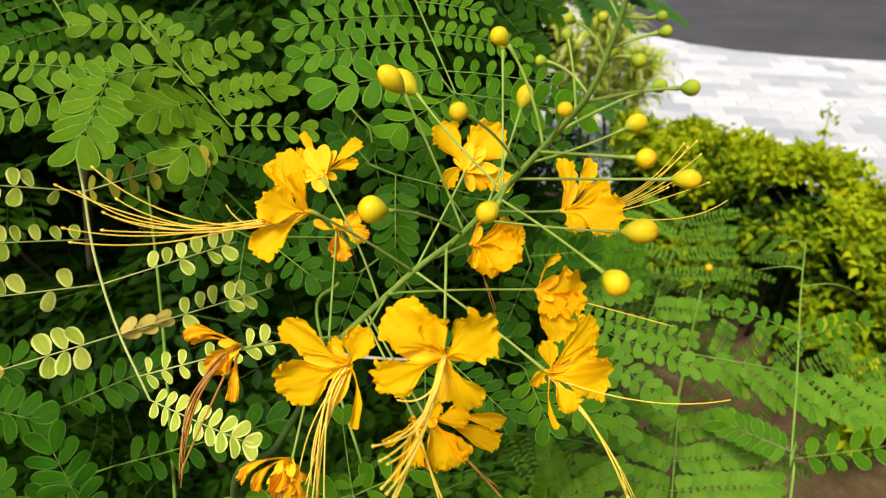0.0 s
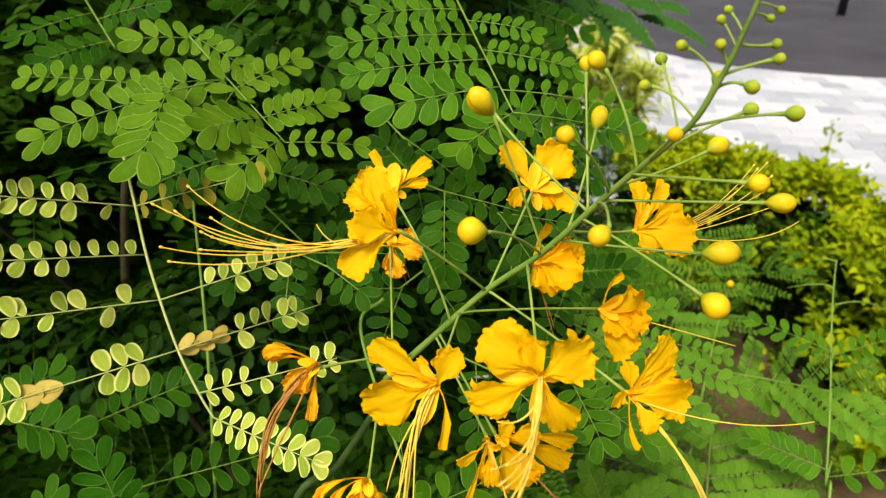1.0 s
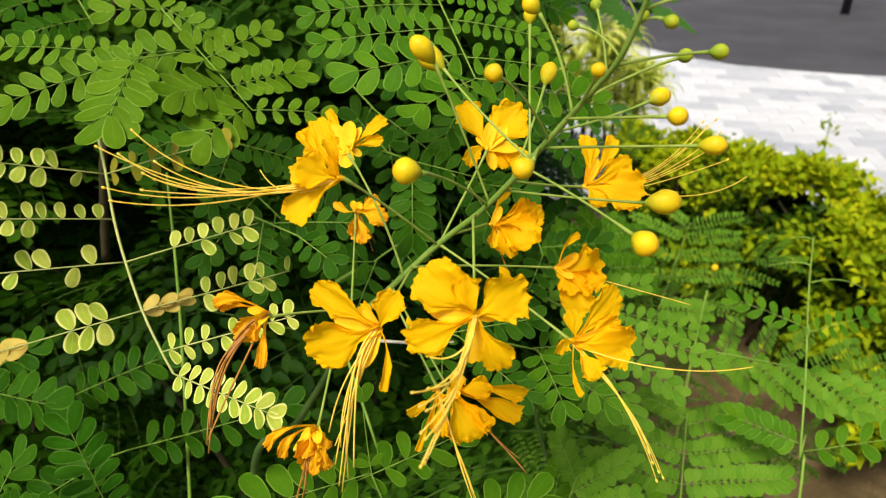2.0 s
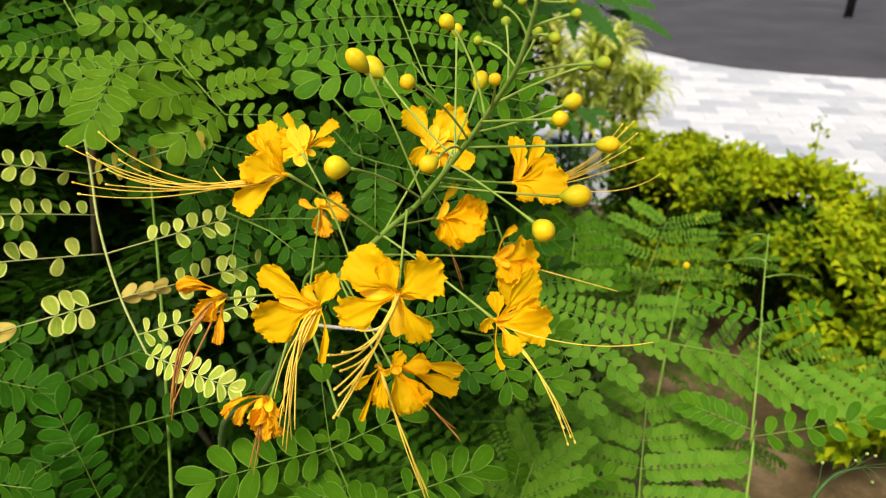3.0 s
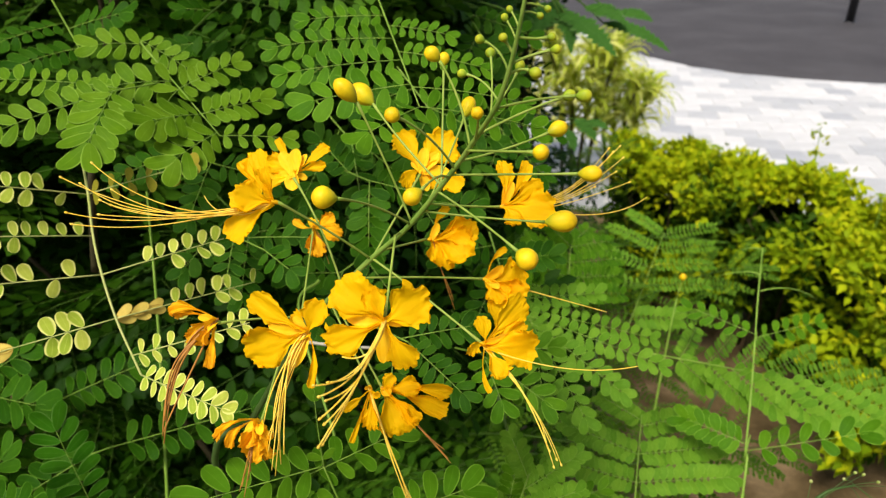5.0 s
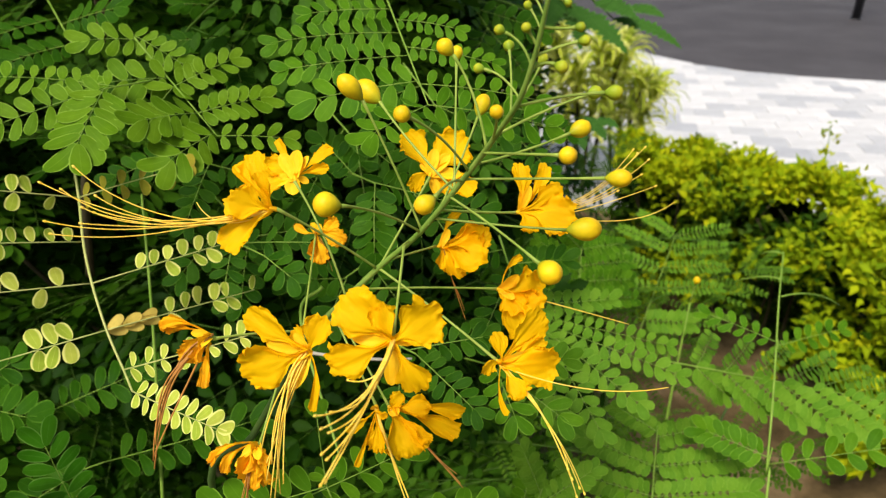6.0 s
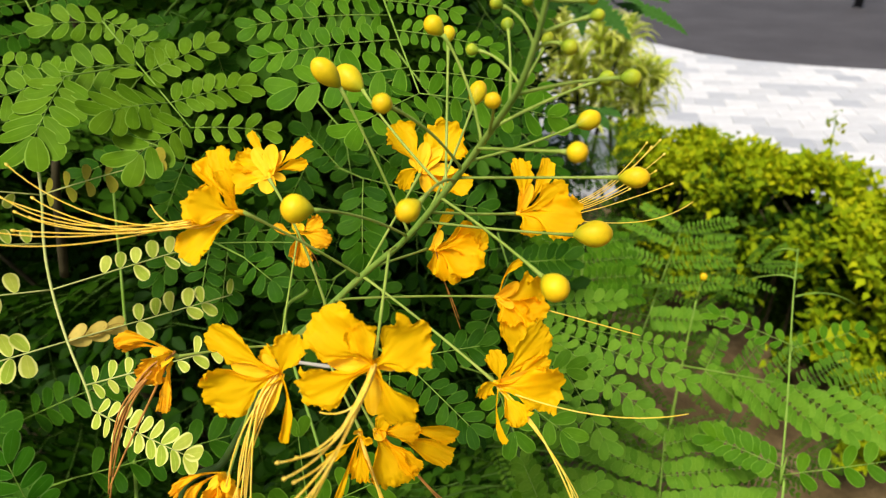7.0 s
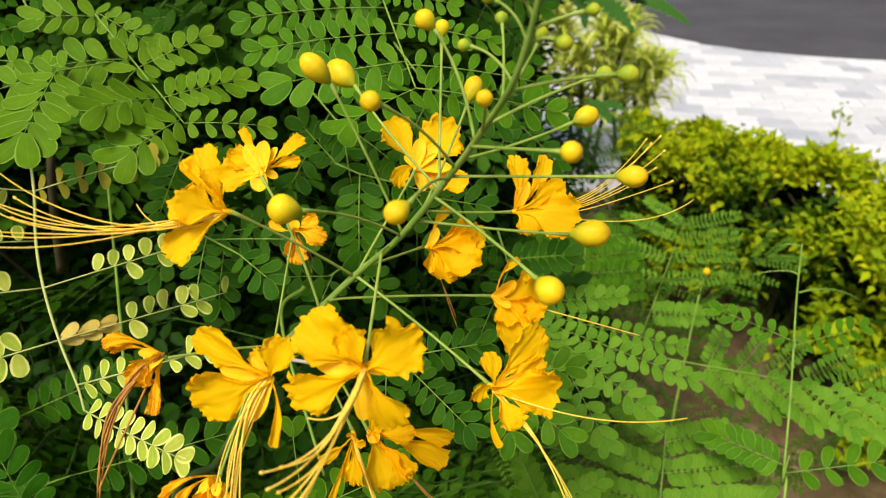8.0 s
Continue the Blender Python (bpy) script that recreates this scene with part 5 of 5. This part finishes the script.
compound_leaf(young_shrub, (0.174, 0.565, 0.997), (0.441, 0.607, 0.931), [(0.14, (0.244, 0.566, 0.961), 10, 0.0169), (0.26, (0.281, 0.564, 0.948), 10, 0.0169), (0.36, (0.317, 0.559, 0.942), 10, 0.0180), (0.48, (0.351, 0.556, 0.938), 10, 0.0179), (0.6, (0.388, 0.557, 0.932), 10, 0.0179), (0.73, (0.428, 0.563, 0.925), 10, 0.0180), (0.86, (0.469, 0.571, 0.920), 10, 0.0169), (1.0, (0.517, 0.607, 0.914), 10, 0.0164), (0.15, (0.243, 0.634, 0.986), 12, 0.0129), (0.26, (0.288, 0.645, 0.973), 12, 0.0131), (0.38, (0.334, 0.656, 0.963), 12, 0.0133), (0.5, (0.389, 0.665, 0.947), 13, 0.0134), (0.62, (0.438, 0.671, 0.926), 13, 0.0136), (0.75, (0.476, 0.670, 0.914), 13, 0.0136), (0.9, (0.513, 0.671, 0.908), 13, 0.0136)], material=LEAF_FEATHER, wide=1.0, start=0.08)
compound_leaf(young_shrub, (0.161, 0.44, 0.879), (0.167, 0.5, 0.967), [(0.15, (0.245, 0.44, 0.905), 14, 0.0157), (0.4, (0.25, 0.47, 0.925), 14, 0.0161), (0.65, (0.243, 0.5, 0.935), 14, 0.0156), (0.9, (0.224, 0.53, 0.947), 12, 0.015), (0.15, (0.081, 0.43, 0.917), 14, 0.0158), (0.4, (0.085, 0.46, 0.94), 14, 0.0162), (0.65, (0.099, 0.49, 0.955), 13, 0.0155), (0.95, (0.135, 0.53, 0.961), 11, 0.0145)], (0.1, -0.72, 0.68), material=LEAF_FEATHER, wide=1.15, start=0.06)
compound_leaf(young_shrub, (0.037, 0.372, 0.909), (0.057, 0.390, 0.986), [(0.5, (0.094, 0.372, 0.988), 11, 0.0121), (0.8, (0.094, 0.393, 1.006), 11, 0.0123), (0.5, (0.011, 0.363, 0.988), 11, 0.0121), (0.95, (0.041, 0.393, 1.019), 11, 0.0123)], material=LEAF_FEATHER, wide=1.15, start=0.08)
compound_leaf(young_shrub, (0.253, 0.457, 0.965), (0.257, 0.466, 0.981), [(0.2, (0.340, 0.452, 1.003), 6, 0.0195), (0.5, (0.207, 0.490, 0.974), 8, 0.0185)], material=LEAF, angle=60, label="small leaf with six pairs of rounded leaflets")
compound_leaf(young_shrub, (0.272, 0.539, 1.036), (0.272, 0.543, 1.044), [(0.3, (0.337, 0.571, 1.041), 6, 0.0149), (0.6, (0.217, 0.573, 1.048), 6, 0.0151)], material=LEAF, angle=60)
YOUNG_STEM = spline([(0.285, 0.608, 1.103), (0.279, 0.575, 1.061), (0.265, 0.509, 1.010), (0.253, 0.457, 0.965), (0.244, 0.416, 0.929), (0.190, 0.159, 0.464), (0.179, 0.108, 0.000)], 6)
TWIGS = [((0.282, 0.591, 1.080), (0.276, 0.598, 1.085), (0.248, 0.609, 1.068)), ((0.281, 0.579, 1.069), (0.317, 0.596, 1.072), (0.351, 0.609, 1.046)), ((0.284, 0.607, 1.101), (0.274, 0.608, 1.105), (0.267, 0.614, 1.096))]
SPIKE = spline([(0.209, 0.268, 1.068), (0.216, 0.276, 1.083), (0.228, 0.283, 1.094), (0.245, 0.287, 1.098)], 6)
SPIKE_TIPS = [(0.219, 0.285, 1.100), (0.245, 0.290, 1.105), (0.250, 0.290, 1.104), (0.259, 0.289, 1.100), (0.267, 0.289, 1.097), (0.249, 0.283, 1.090), (0.259, 0.283, 1.087), (0.265, 0.282, 1.084), (0.239, 0.288, 1.101)]
SAPLING = [((0.089, 1.136, 1.260), (0.178, 1.052, 1.207), 0.046), ((0.132, 1.167, 1.268), (0.197, 1.119, 1.247), 0.042), ((0.163, 1.159, 1.244), (0.268, 1.106, 1.207), 0.033), ((0.090, 1.176, 1.274), (0.048, 1.092, 1.227), 0.051), ((0.068, 1.182, 1.268), (0.115, 1.099, 1.225), 0.055), ((0.013, 1.174, 1.286), (-0.025, 1.089, 1.236), 0.049), ((-0.018, 1.166, 1.277), (-0.054, 1.082, 1.228), 0.042), ((0.103, 1.133, 1.252), (0.109, 1.068, 1.209), 0.032), ((0.182, 1.189, 1.256), (0.242, 1.146, 1.248), 0.032), ((0.048, 1.220, 1.259), (0.013, 1.148, 1.212), 0.042), ((0.122, 1.043, 1.112), (0.156, 1.011, 1.085), 0.027), ((0.112, 1.034, 1.096), (0.123, 1.000, 1.070), 0.023), ((0.138, 1.043, 1.108), (0.174, 1.022, 1.102), 0.021)]
part("stem", tube_mesh("stem", YOUNG_STEM, np.linspace(0.0007, 0.0013, len(YOUNG_STEM)), 7), RACHIS, young_shrub, "thin upright green stem")
for a, b, c in TWIGS:
    part("twig", tube_mesh("twig", bezier(a, b, c, 10), np.linspace(0.0009, 0.0004, 10), 5), RACHIS, young_shrub)
for k, top in enumerate(((0.13, 0.60, 1.0), (0.02, 0.56, 0.95), (0.33, 0.75, 0.85), (0.1, 0.5, 0.85))):
    part("stem", tube_mesh("stem", bezier((0.19, 0.42, 0.0), (0.15, 0.55, 0.5), top, 16), np.linspace(0.005, 0.0015, 16), 7), STALK_LOW, young_shrub, "thin green stem")
soft = [frond_mesh("compound_leaf", 0.22 + 0.04 * k, 7, 0.07, 12, 0.0085, 70 + k, 0.22, LEAF_SOFT) for k in range(3)]
rnd = random.Random(11)
for k in range(YOUNG_FILL):
    x, y, z = rnd.uniform(-0.05, 0.62), rnd.uniform(0.62, 1.25), rnd.uniform(0.25, 0.86)
    z = min(z, 0.98 - 0.35 * max(0.0, x - 0.12))
    if x > 0.06 + 0.16 * y:
        continue
    part("compound_leaf", soft[k % 3], None, young_shrub, "", pose(x, y, z, rnd.uniform(-5, 35), rnd.uniform(-25, 25), rnd.uniform(-110, -20)))
for k in range(46):
    place = (rnd.uniform(-0.04, 0.15), rnd.uniform(0.58, 0.84), rnd.uniform(0.48, 0.84))
    part("compound_leaf", fresh[k % 5], None, young_shrub, "", pose(*place, rnd.uniform(-25, 15), rnd.uniform(-25, 25), rnd.uniform(60, 140)))
# dark fill fronds close the gap; its shade is in their colour
for k in range(18):
    place = (rnd.uniform(0.06, 0.24), rnd.uniform(0.98, 1.25), rnd.uniform(0.66, 0.84))
    part("compound_leaf", fronds[k % 5], None, young_shrub, "", pose(*place, rnd.uniform(-20, 20), rnd.uniform(-25, 25), rnd.uniform(40, 130)))
bloom_line = bezier((0.262, 0.80, 0.93), (0.262, 0.797, 0.95), (0.264, 0.796, 0.962), 6)
part("stem", tube_mesh("stem", bezier((0.19, 0.42, 0.0), (0.22, 0.7, 0.6), (0.262, 0.80, 0.93), 16), np.linspace(0.004, 0.0012, 16), 6), RACHIS, young_shrub, "thin green stem")
lone = part("flower_bud", ellipsoid("flower_bud", (0.264, 0.796, 0.966), (0.1, -0.3, 1), 0.0055, 0.0048, 9, 10, 0.3), BUD, young_shrub, "single small yellow bud")
part("pedicel", tube_mesh("pedicel", bloom_line, 0.0006, 5), PEDICEL, lone)
for ob in young_shrub.children:
    ob.matrix_parent_inverse = Matrix.Translation((-0.19, -0.42, 0.0))

spike = thing("young_flower_spike", SPIKE[0], "young dark green flower spike with tiny pale buds", "flower")
part("stalk", tube_mesh("stalk", np.vstack([[0.24, 0.42, 0.0], [0.24, 0.38, 0.5], SPIKE]), np.linspace(0.0022, 0.0005, len(SPIKE) + 2), 7), STALK_LOW, spike)
for k, end in enumerate(SPIKE_TIPS):
    root = SPIKE[max(4, min(len(SPIKE) - 1, 6 + k + (6 if k > 2 else 0)))]
    twig = part("flower_bud", ellipsoid("flower_bud", end, np.asarray(end) - root, 0.0012, 0.0010, 7, 8), BUD_TINY, spike)
    part("pedicel", tube_mesh("pedicel", bezier(root, (np.asarray(root) + end) / 2 + np.array([0, 0, 0.002]), end, 6), 0.00022, 5), STALK_LOW, twig)
for ob in spike.children:
    ob.matrix_parent_inverse = Matrix.Translation(Vector(SPIKE[0])).inverted()


# ---------------------------------------------------------------- hedge, strap-leaved bush, broad leaves, post
def leaf_cloud(name, spots, size, wide, rnd, material):
    """Many small folded leaves as one mesh, in tufts at the given places with a way for each tuft."""
    verts, faces, uvs = [], [], []
    for p, way, count in spots:
        way = unit(way)
        for _ in range(count):
            y = unit(way * 0.7 + np.array([rnd.uniform(-1, 1) for _ in range(3)]) * 0.9)
            z = unit(np.array([rnd.uniform(-0.6, 0.6), rnd.uniform(-0.8, 0.3), 1.0]))
            z = unit(z - y * (z @ y))
            x = np.cross(y, z)
            l = size * rnd.uniform(0.65, 1.25)
            q = np.asarray(p) + np.array([rnd.uniform(-1, 1) for _ in range(3)]) * size * 0.7
            n = len(verts)
            for u, v, w, rim in ((0, 0, 0, 0), (-wide, 0.4, 0.12, 0.8), (0, 1, -0.12, 0.8), (wide, 0.4, 0.12, 0.8), (0, 0.45, 0.0, 0)):
                verts.append(q + l * (u * x + v * y + w * z))
                uvs.append((rim, v))
            faces += [(n, n + 4, n + 1), (n + 1, n + 4, n + 2), (n + 2, n + 4, n + 3), (n + 3, n + 4, n)]
    me = mesh_of(name, verts, faces, uvs)
    me.materials.append(material)
    return me


HEDGE_HALF = 0.16


def hedge_top(x, y):
    return HEDGE_TOP + 0.05 * noise.noise(Vector((x * 3, y * 3, 1))) + 0.09 * noise.noise(Vector((x * 8, y * 8, 5)))


hedge = thing("clipped_hedge", (0.9, 2.1, 0.0), "low golden-green clipped hedge curving along the walkway", "hedge")
rnd = random.Random(3)
gold, green = [], []
hedge_way = np.gradient(HEDGE_LINE, axis=0)


def in_hedge(along, across):
    """A place in the hedge's plan: along its line, and across it from the near side (-1) to the far side (1)."""
    f = along * (len(HEDGE_LINE) - 1)
    i = min(int(f), len(HEDGE_LINE) - 2)
    p = HEDGE_LINE[i] + (HEDGE_LINE[i + 1] - HEDGE_LINE[i]) * (f - i)
    d = unit(hedge_way[i])
    return p + HEDGE_HALF * across * np.array([-d[1], d[0]]), -np.array([-d[1], d[0]])


mid = []
for _ in range(15000):
    along, face = rnd.random(), rnd.random()
    if face < 0.36:
        across = rnd.uniform(-1, 1)
        (x, y), out = in_hedge(along, across)
        if x < 0.96 and across < -0.30 + 0.9 * noise.noise(Vector((x * 7, y * 7, 3))):
            continue
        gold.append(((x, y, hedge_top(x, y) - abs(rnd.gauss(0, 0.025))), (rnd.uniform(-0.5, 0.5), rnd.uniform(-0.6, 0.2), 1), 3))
    else:
        across = -1.0 if face < 0.86 else 1.0
        (x, y), out = in_hedge(along, across)
        h = rnd.uniform(0.12, 1.0)
        z = h * hedge_top(x, y)
        lump = 0.75 * noise.noise(Vector((x * 5, y * 5, z * 6))) + 0.45 * noise.noise(Vector((x * 12, y * 12, z * 12)))
        bushy = x > 0.90 and y < 2.06
        ragged = 0.10 * noise.noise(Vector((x * 6, y * 6, 2)))
        skirt = 0.60 < x < 0.94 and 0.46 + ragged < h < 0.66 + ragged
        hollow = 0.56 < x < 0.96 and h < 0.46 + ragged and across < 0
        if not bushy and not skirt and (h < 0.80 + ragged) and (hollow or rnd.random() < 0.86):
            continue
        if lump < (0.10 if bushy else 0.02) or (bushy and h < 0.16 + ragged):
            continue
        push = 0.46 * lump + (0.0 if bushy else 0.10 if skirt else -0.14 * (1 - h)) - abs(rnd.gauss(0, 0.03))
        q = (x - out[0] * across * push, y - out[1] * across * push, z)
        # lighter tones are favoured where the side looks sunlit: light put into colour
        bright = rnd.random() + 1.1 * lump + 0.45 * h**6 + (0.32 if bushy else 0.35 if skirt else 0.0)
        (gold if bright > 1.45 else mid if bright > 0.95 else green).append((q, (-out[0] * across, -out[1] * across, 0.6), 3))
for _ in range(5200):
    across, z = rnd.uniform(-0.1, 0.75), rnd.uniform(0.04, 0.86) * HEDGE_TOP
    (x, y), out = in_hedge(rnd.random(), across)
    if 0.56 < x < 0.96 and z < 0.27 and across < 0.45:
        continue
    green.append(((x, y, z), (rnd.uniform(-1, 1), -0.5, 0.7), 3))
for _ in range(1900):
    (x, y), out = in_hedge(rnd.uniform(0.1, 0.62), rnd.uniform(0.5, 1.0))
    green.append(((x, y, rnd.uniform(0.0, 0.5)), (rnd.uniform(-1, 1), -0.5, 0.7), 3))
tagged(part("top_growth", leaf_cloud("top_growth", gold, 0.036, 0.27, rnd, LEAF_GOLD), None, hedge, "golden new leaves and sunlit-toned side leaves"), kind="stuff")
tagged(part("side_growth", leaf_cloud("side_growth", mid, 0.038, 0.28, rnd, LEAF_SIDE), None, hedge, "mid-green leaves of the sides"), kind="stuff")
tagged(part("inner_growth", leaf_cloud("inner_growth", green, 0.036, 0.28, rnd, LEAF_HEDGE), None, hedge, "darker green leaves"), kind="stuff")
for k in range(26):
    (x, y), out = in_hedge(rnd.random(), rnd.uniform(-0.5, 0.5))
    line = bezier((x, y, 0), (x + rnd.uniform(-0.08, 0.08), y + rnd.uniform(-0.08, 0.02), 0.3), (x + rnd.uniform(-0.15, 0.15), y + rnd.uniform(-0.15, 0.05), HEDGE_TOP - 0.05), 10)
    part("twig", tube_mesh("twig", line, np.linspace(0.007, 0.002, 10), 5), BARK, hedge)
for x, y, h in ((0.98, 2.18, 0.2), (0.74, 2.36, 0.07), (1.1, 1.95, 0.06)):
    line = bezier((x, y, HEDGE_TOP - 0.1), (x + 0.02, y, HEDGE_TOP + h * 0.5), (x, y, HEDGE_TOP + h), 10)
    part("shoot", tube_mesh("shoot", line, np.linspace(0.003, 0.0012, 10), 5), RACHIS, hedge, "upright young shoot")
    tufts = [(p, (rnd.uniform(-1, 1), rnd.uniform(-1, 1), 0.7), 2) for p in line[4:] for _ in range(2)]
    part("shoot_leaves", leaf_cloud("shoot_leaves", tufts, 0.028, 0.28, rnd, LEAF_GOLD), None, hedge)
for ob in hedge.children:
    ob.matrix_parent_inverse = Matrix.Translation((-0.9, -2.1, 0.0))


def strap_mesh(length, wide, arch, seed):
    rnd = random.Random(seed)
    line = bezier((0, 0, 0), (0, length * 0.35, length * 0.75), (0, length * (0.75 + 0.2 * arch), length * (0.55 - arch)), 9)
    verts, uvs, faces = [], [], []
    for k, p in enumerate(line):
        v = k / 8
        half = wide * (0.35 + 0.65 * math.sin(math.pi * (0.15 + 0.75 * v))) * (1 if k < 8 else 0.05)
        for u in (-1, 0, 1):
            verts.append(p + np.array([u * half, 0, 0.35 * half * abs(u)]))
            uvs.append((abs(u), v))
    for k in range(8):
        for s in range(2):
            a = 3 * k + s
            faces.append((a, a + 1, a + 4, a + 3))
    me = mesh_of("strap_leaf", verts, faces, uvs)
    me.materials.append(LEAF_STRAP)
    return me


straps = [strap_mesh(0.15 + 0.025 * k, 0.010, -0.1 + 0.10 * k, k) for k in range(4)]
rnd = random.Random(8)
for bx, by, tall in BUSHES:
    bush = thing("strap_leaf_bush", (bx, by, 0.0), "variegated bush with narrow yellow-green strap leaves", "bush", group="variegated bushes by the walkway")
    for k in range(4):
        cane = bezier((0.04 * k - 0.06, 0.03 * k - 0.05, 0), (0.05 * k - 0.08, 0.02, tall * 0.5), (0.11 * k - 0.17, rnd.uniform(-0.1, 0.1), tall * rnd.uniform(0.62, 0.95)), 14)
        part("cane", tube_mesh("cane", cane, np.linspace(0.012, 0.007, 14), 7, 0.05), BARK, bush)
        for j in range(105):
            p = cane[min(13, rnd.randrange(5, 20))]
            part("strap_leaf", straps[rnd.randrange(4)], None, bush, "", pose(*p, rnd.uniform(-50, 45), rnd.uniform(-20, 20), rnd.uniform(0, 360)))
    dark = [((rnd.uniform(-0.2, 0.2), rnd.uniform(-0.2, 0.2), tall * rnd.uniform(0.05, 0.6)), (rnd.uniform(-1, 1), rnd.uniform(-1, 0), 0.4), 3) for _ in range(16)]
    tagged(part("inner_growth", leaf_cloud("inner_growth", dark, 0.10, 0.09, rnd, LEAF_DULL), None, bush, "dull olive inner leaves"), kind="stuff")

broad = thing("broad_leaf_sapling", (0.02, 1.30, 0.0), "broad-leaved green sapling behind the flower shrub", "sapling")
part("stem", tube_mesh("stem", bezier((0, 0, 0), (0.02, 0.02, 0.6), (0.02, -0.1, 1.32), 18), np.linspace(0.012, 0.004, 18), 8, 0.04), BARK, broad)


def broad_blade(base, tip, wide, seed):
    """One broad pointed leaf with a sunken midrib, a drooping tip and shallow lobes along its margin."""
    rnd = random.Random(seed)
    base, tip = np.asarray(base, float), np.asarray(tip, float)
    way = tip - base
    line = bezier(base, base + way * 0.5 + np.array([0, 0, 0.16]) * np.linalg.norm(way), tip, 49)
    side = unit(np.cross(way, (0.1, -0.6, 0.8)))
    lift = unit(np.cross(side, way))
    verts, uvs, faces = [], [], []
    for k, p in enumerate(line):
        v = k / 48
        half = 0.5 * wide * max(0.03, math.sin(math.pi * v**0.72) ** 0.8) * (1 + 0.10 * math.sin(v * 21 + seed))
        tooth = (1.0, 0.90, 0.72, 0.55)[k % 4] + rnd.uniform(-0.06, 0.06)
        for u in (-1, -0.5, 0, 0.5, 1):
            reach = half * (tooth if abs(u) == 1 else 1.0)
            verts.append(p + side * u * reach + unit(way) * half * 0.30 * abs(u) + lift * half * (0.35 * abs(u) - 0.30 * u * u + 0.08 * math.sin(v * 21 + 2 * u)))
            uvs.append((abs(u), v))
    for k in range(48):
        for c in range(4):
            a = 5 * k + c
            faces.append((a, a + 1, a + 6, a + 5))
    return mesh_of("broad_leaf", verts, faces, uvs)


back_to_foot = Matrix.Translation((-0.02, -1.30, 0.0))
for k, (a, b, w) in enumerate(SAPLING):
    blade = part("broad_leaf", broad_blade(a, b, w, k), LEAF_BROAD, broad)
    blade.matrix_parent_inverse = back_to_foot
    top = np.array([0.04, 1.2, 1.3 if a[2] > 1.15 else 1.0])
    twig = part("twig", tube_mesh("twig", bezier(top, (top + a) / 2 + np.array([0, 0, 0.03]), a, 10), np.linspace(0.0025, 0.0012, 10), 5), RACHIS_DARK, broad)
    twig.matrix_parent_inverse = back_to_foot

post = thing("steel_post", (4.63, 10.67, 0.021), "black painted steel post standing on the road", "post")
part("shaft", tube_mesh("shaft", [(0, 0, 0.012), (0, 0, 1.3), (0, 0, 2.6)], 0.058, 20), IRON, post)
part("base_plate", tube_mesh("base_plate", [(0, 0, 0.0), (0, 0, 0.012)], 0.08, 20), IRON, post)


# ---------------------------------------------------------------- walkway pavers
pavement = part("pavement", mesh_of("pavement", [(-2, 3.35, 0.014), (9, 3.35, 0.014), (12, 10.5, 0.014), (-2, 12, 0.014), (-2, 3.35, -0.01), (9, 3.35, -0.01)], [(0, 1, 2, 3), (0, 4, 5, 1)], smooth=False), JOINT, None)
tagged(pavement, "pale walkway of white and grey concrete pavers", "pavement", kind="structure")


def paver_shape(w, h, t, b):
    return [(-w, -h, 0), (w, -h, 0), (w, h, 0), (-w, h, 0), (-w, -h, t - b), (w, -h, t - b), (w, h, t - b), (-w, h, t - b), (b - w, b - h, t), (w - b, b - h, t), (w - b, h - b, t), (b - w, h - b, t)], \
        [(0, 1, 5, 4), (1, 2, 6, 5), (2, 3, 7, 6), (3, 0, 4, 7), (4, 5, 9, 8), (5, 6, 10, 9), (6, 7, 11, 10), (7, 4, 8, 11), (8, 9, 10, 11)]


PAVE = 0.22
shape, sides = paver_shape(PAVE / 2 - 0.003, PAVE / 2 - 0.003, 0.018, 0.003)
paver = mesh_of("paver", shape, sides, smooth=False)
paver.materials.append(PAVER)
rnd = random.Random(21)
rest_verts, rest_faces, singles = [], [], 0
lay = pose(0.4, 3.45, 0.0005, 0, 0, -8)
for j in range(44):
    for i in range(-8, 40):
        place = lay @ Vector(((i + 0.5 * (j % 2)) * PAVE, j * PAVE, rnd.uniform(0, 0.002)))
        if not on_walk(place.x, place.y) or place.y < 3.45:
            continue
        if 1.1 < place.x < 4.4 and place.y < 7.0 and singles < 300:
            part("paver", paver, None, pavement, "", Matrix.Translation(place) @ pose(0, 0, 0, 0, 0, -8 + rnd.uniform(-0.4, 0.4)))
            singles += 1
        else:
            n = len(rest_verts)
            turn = pose(*place, 0, 0, -8)
            rest_verts += [turn @ Vector(v) for v in shape]
            rest_faces += [tuple(n + a for a in f) for f in sides]
far = mesh_of("paver_field", rest_verts, rest_faces, smooth=False)
far.materials.append(PAVER)
tagged(part("paver_field", far, None, pavement), kind="stuff")
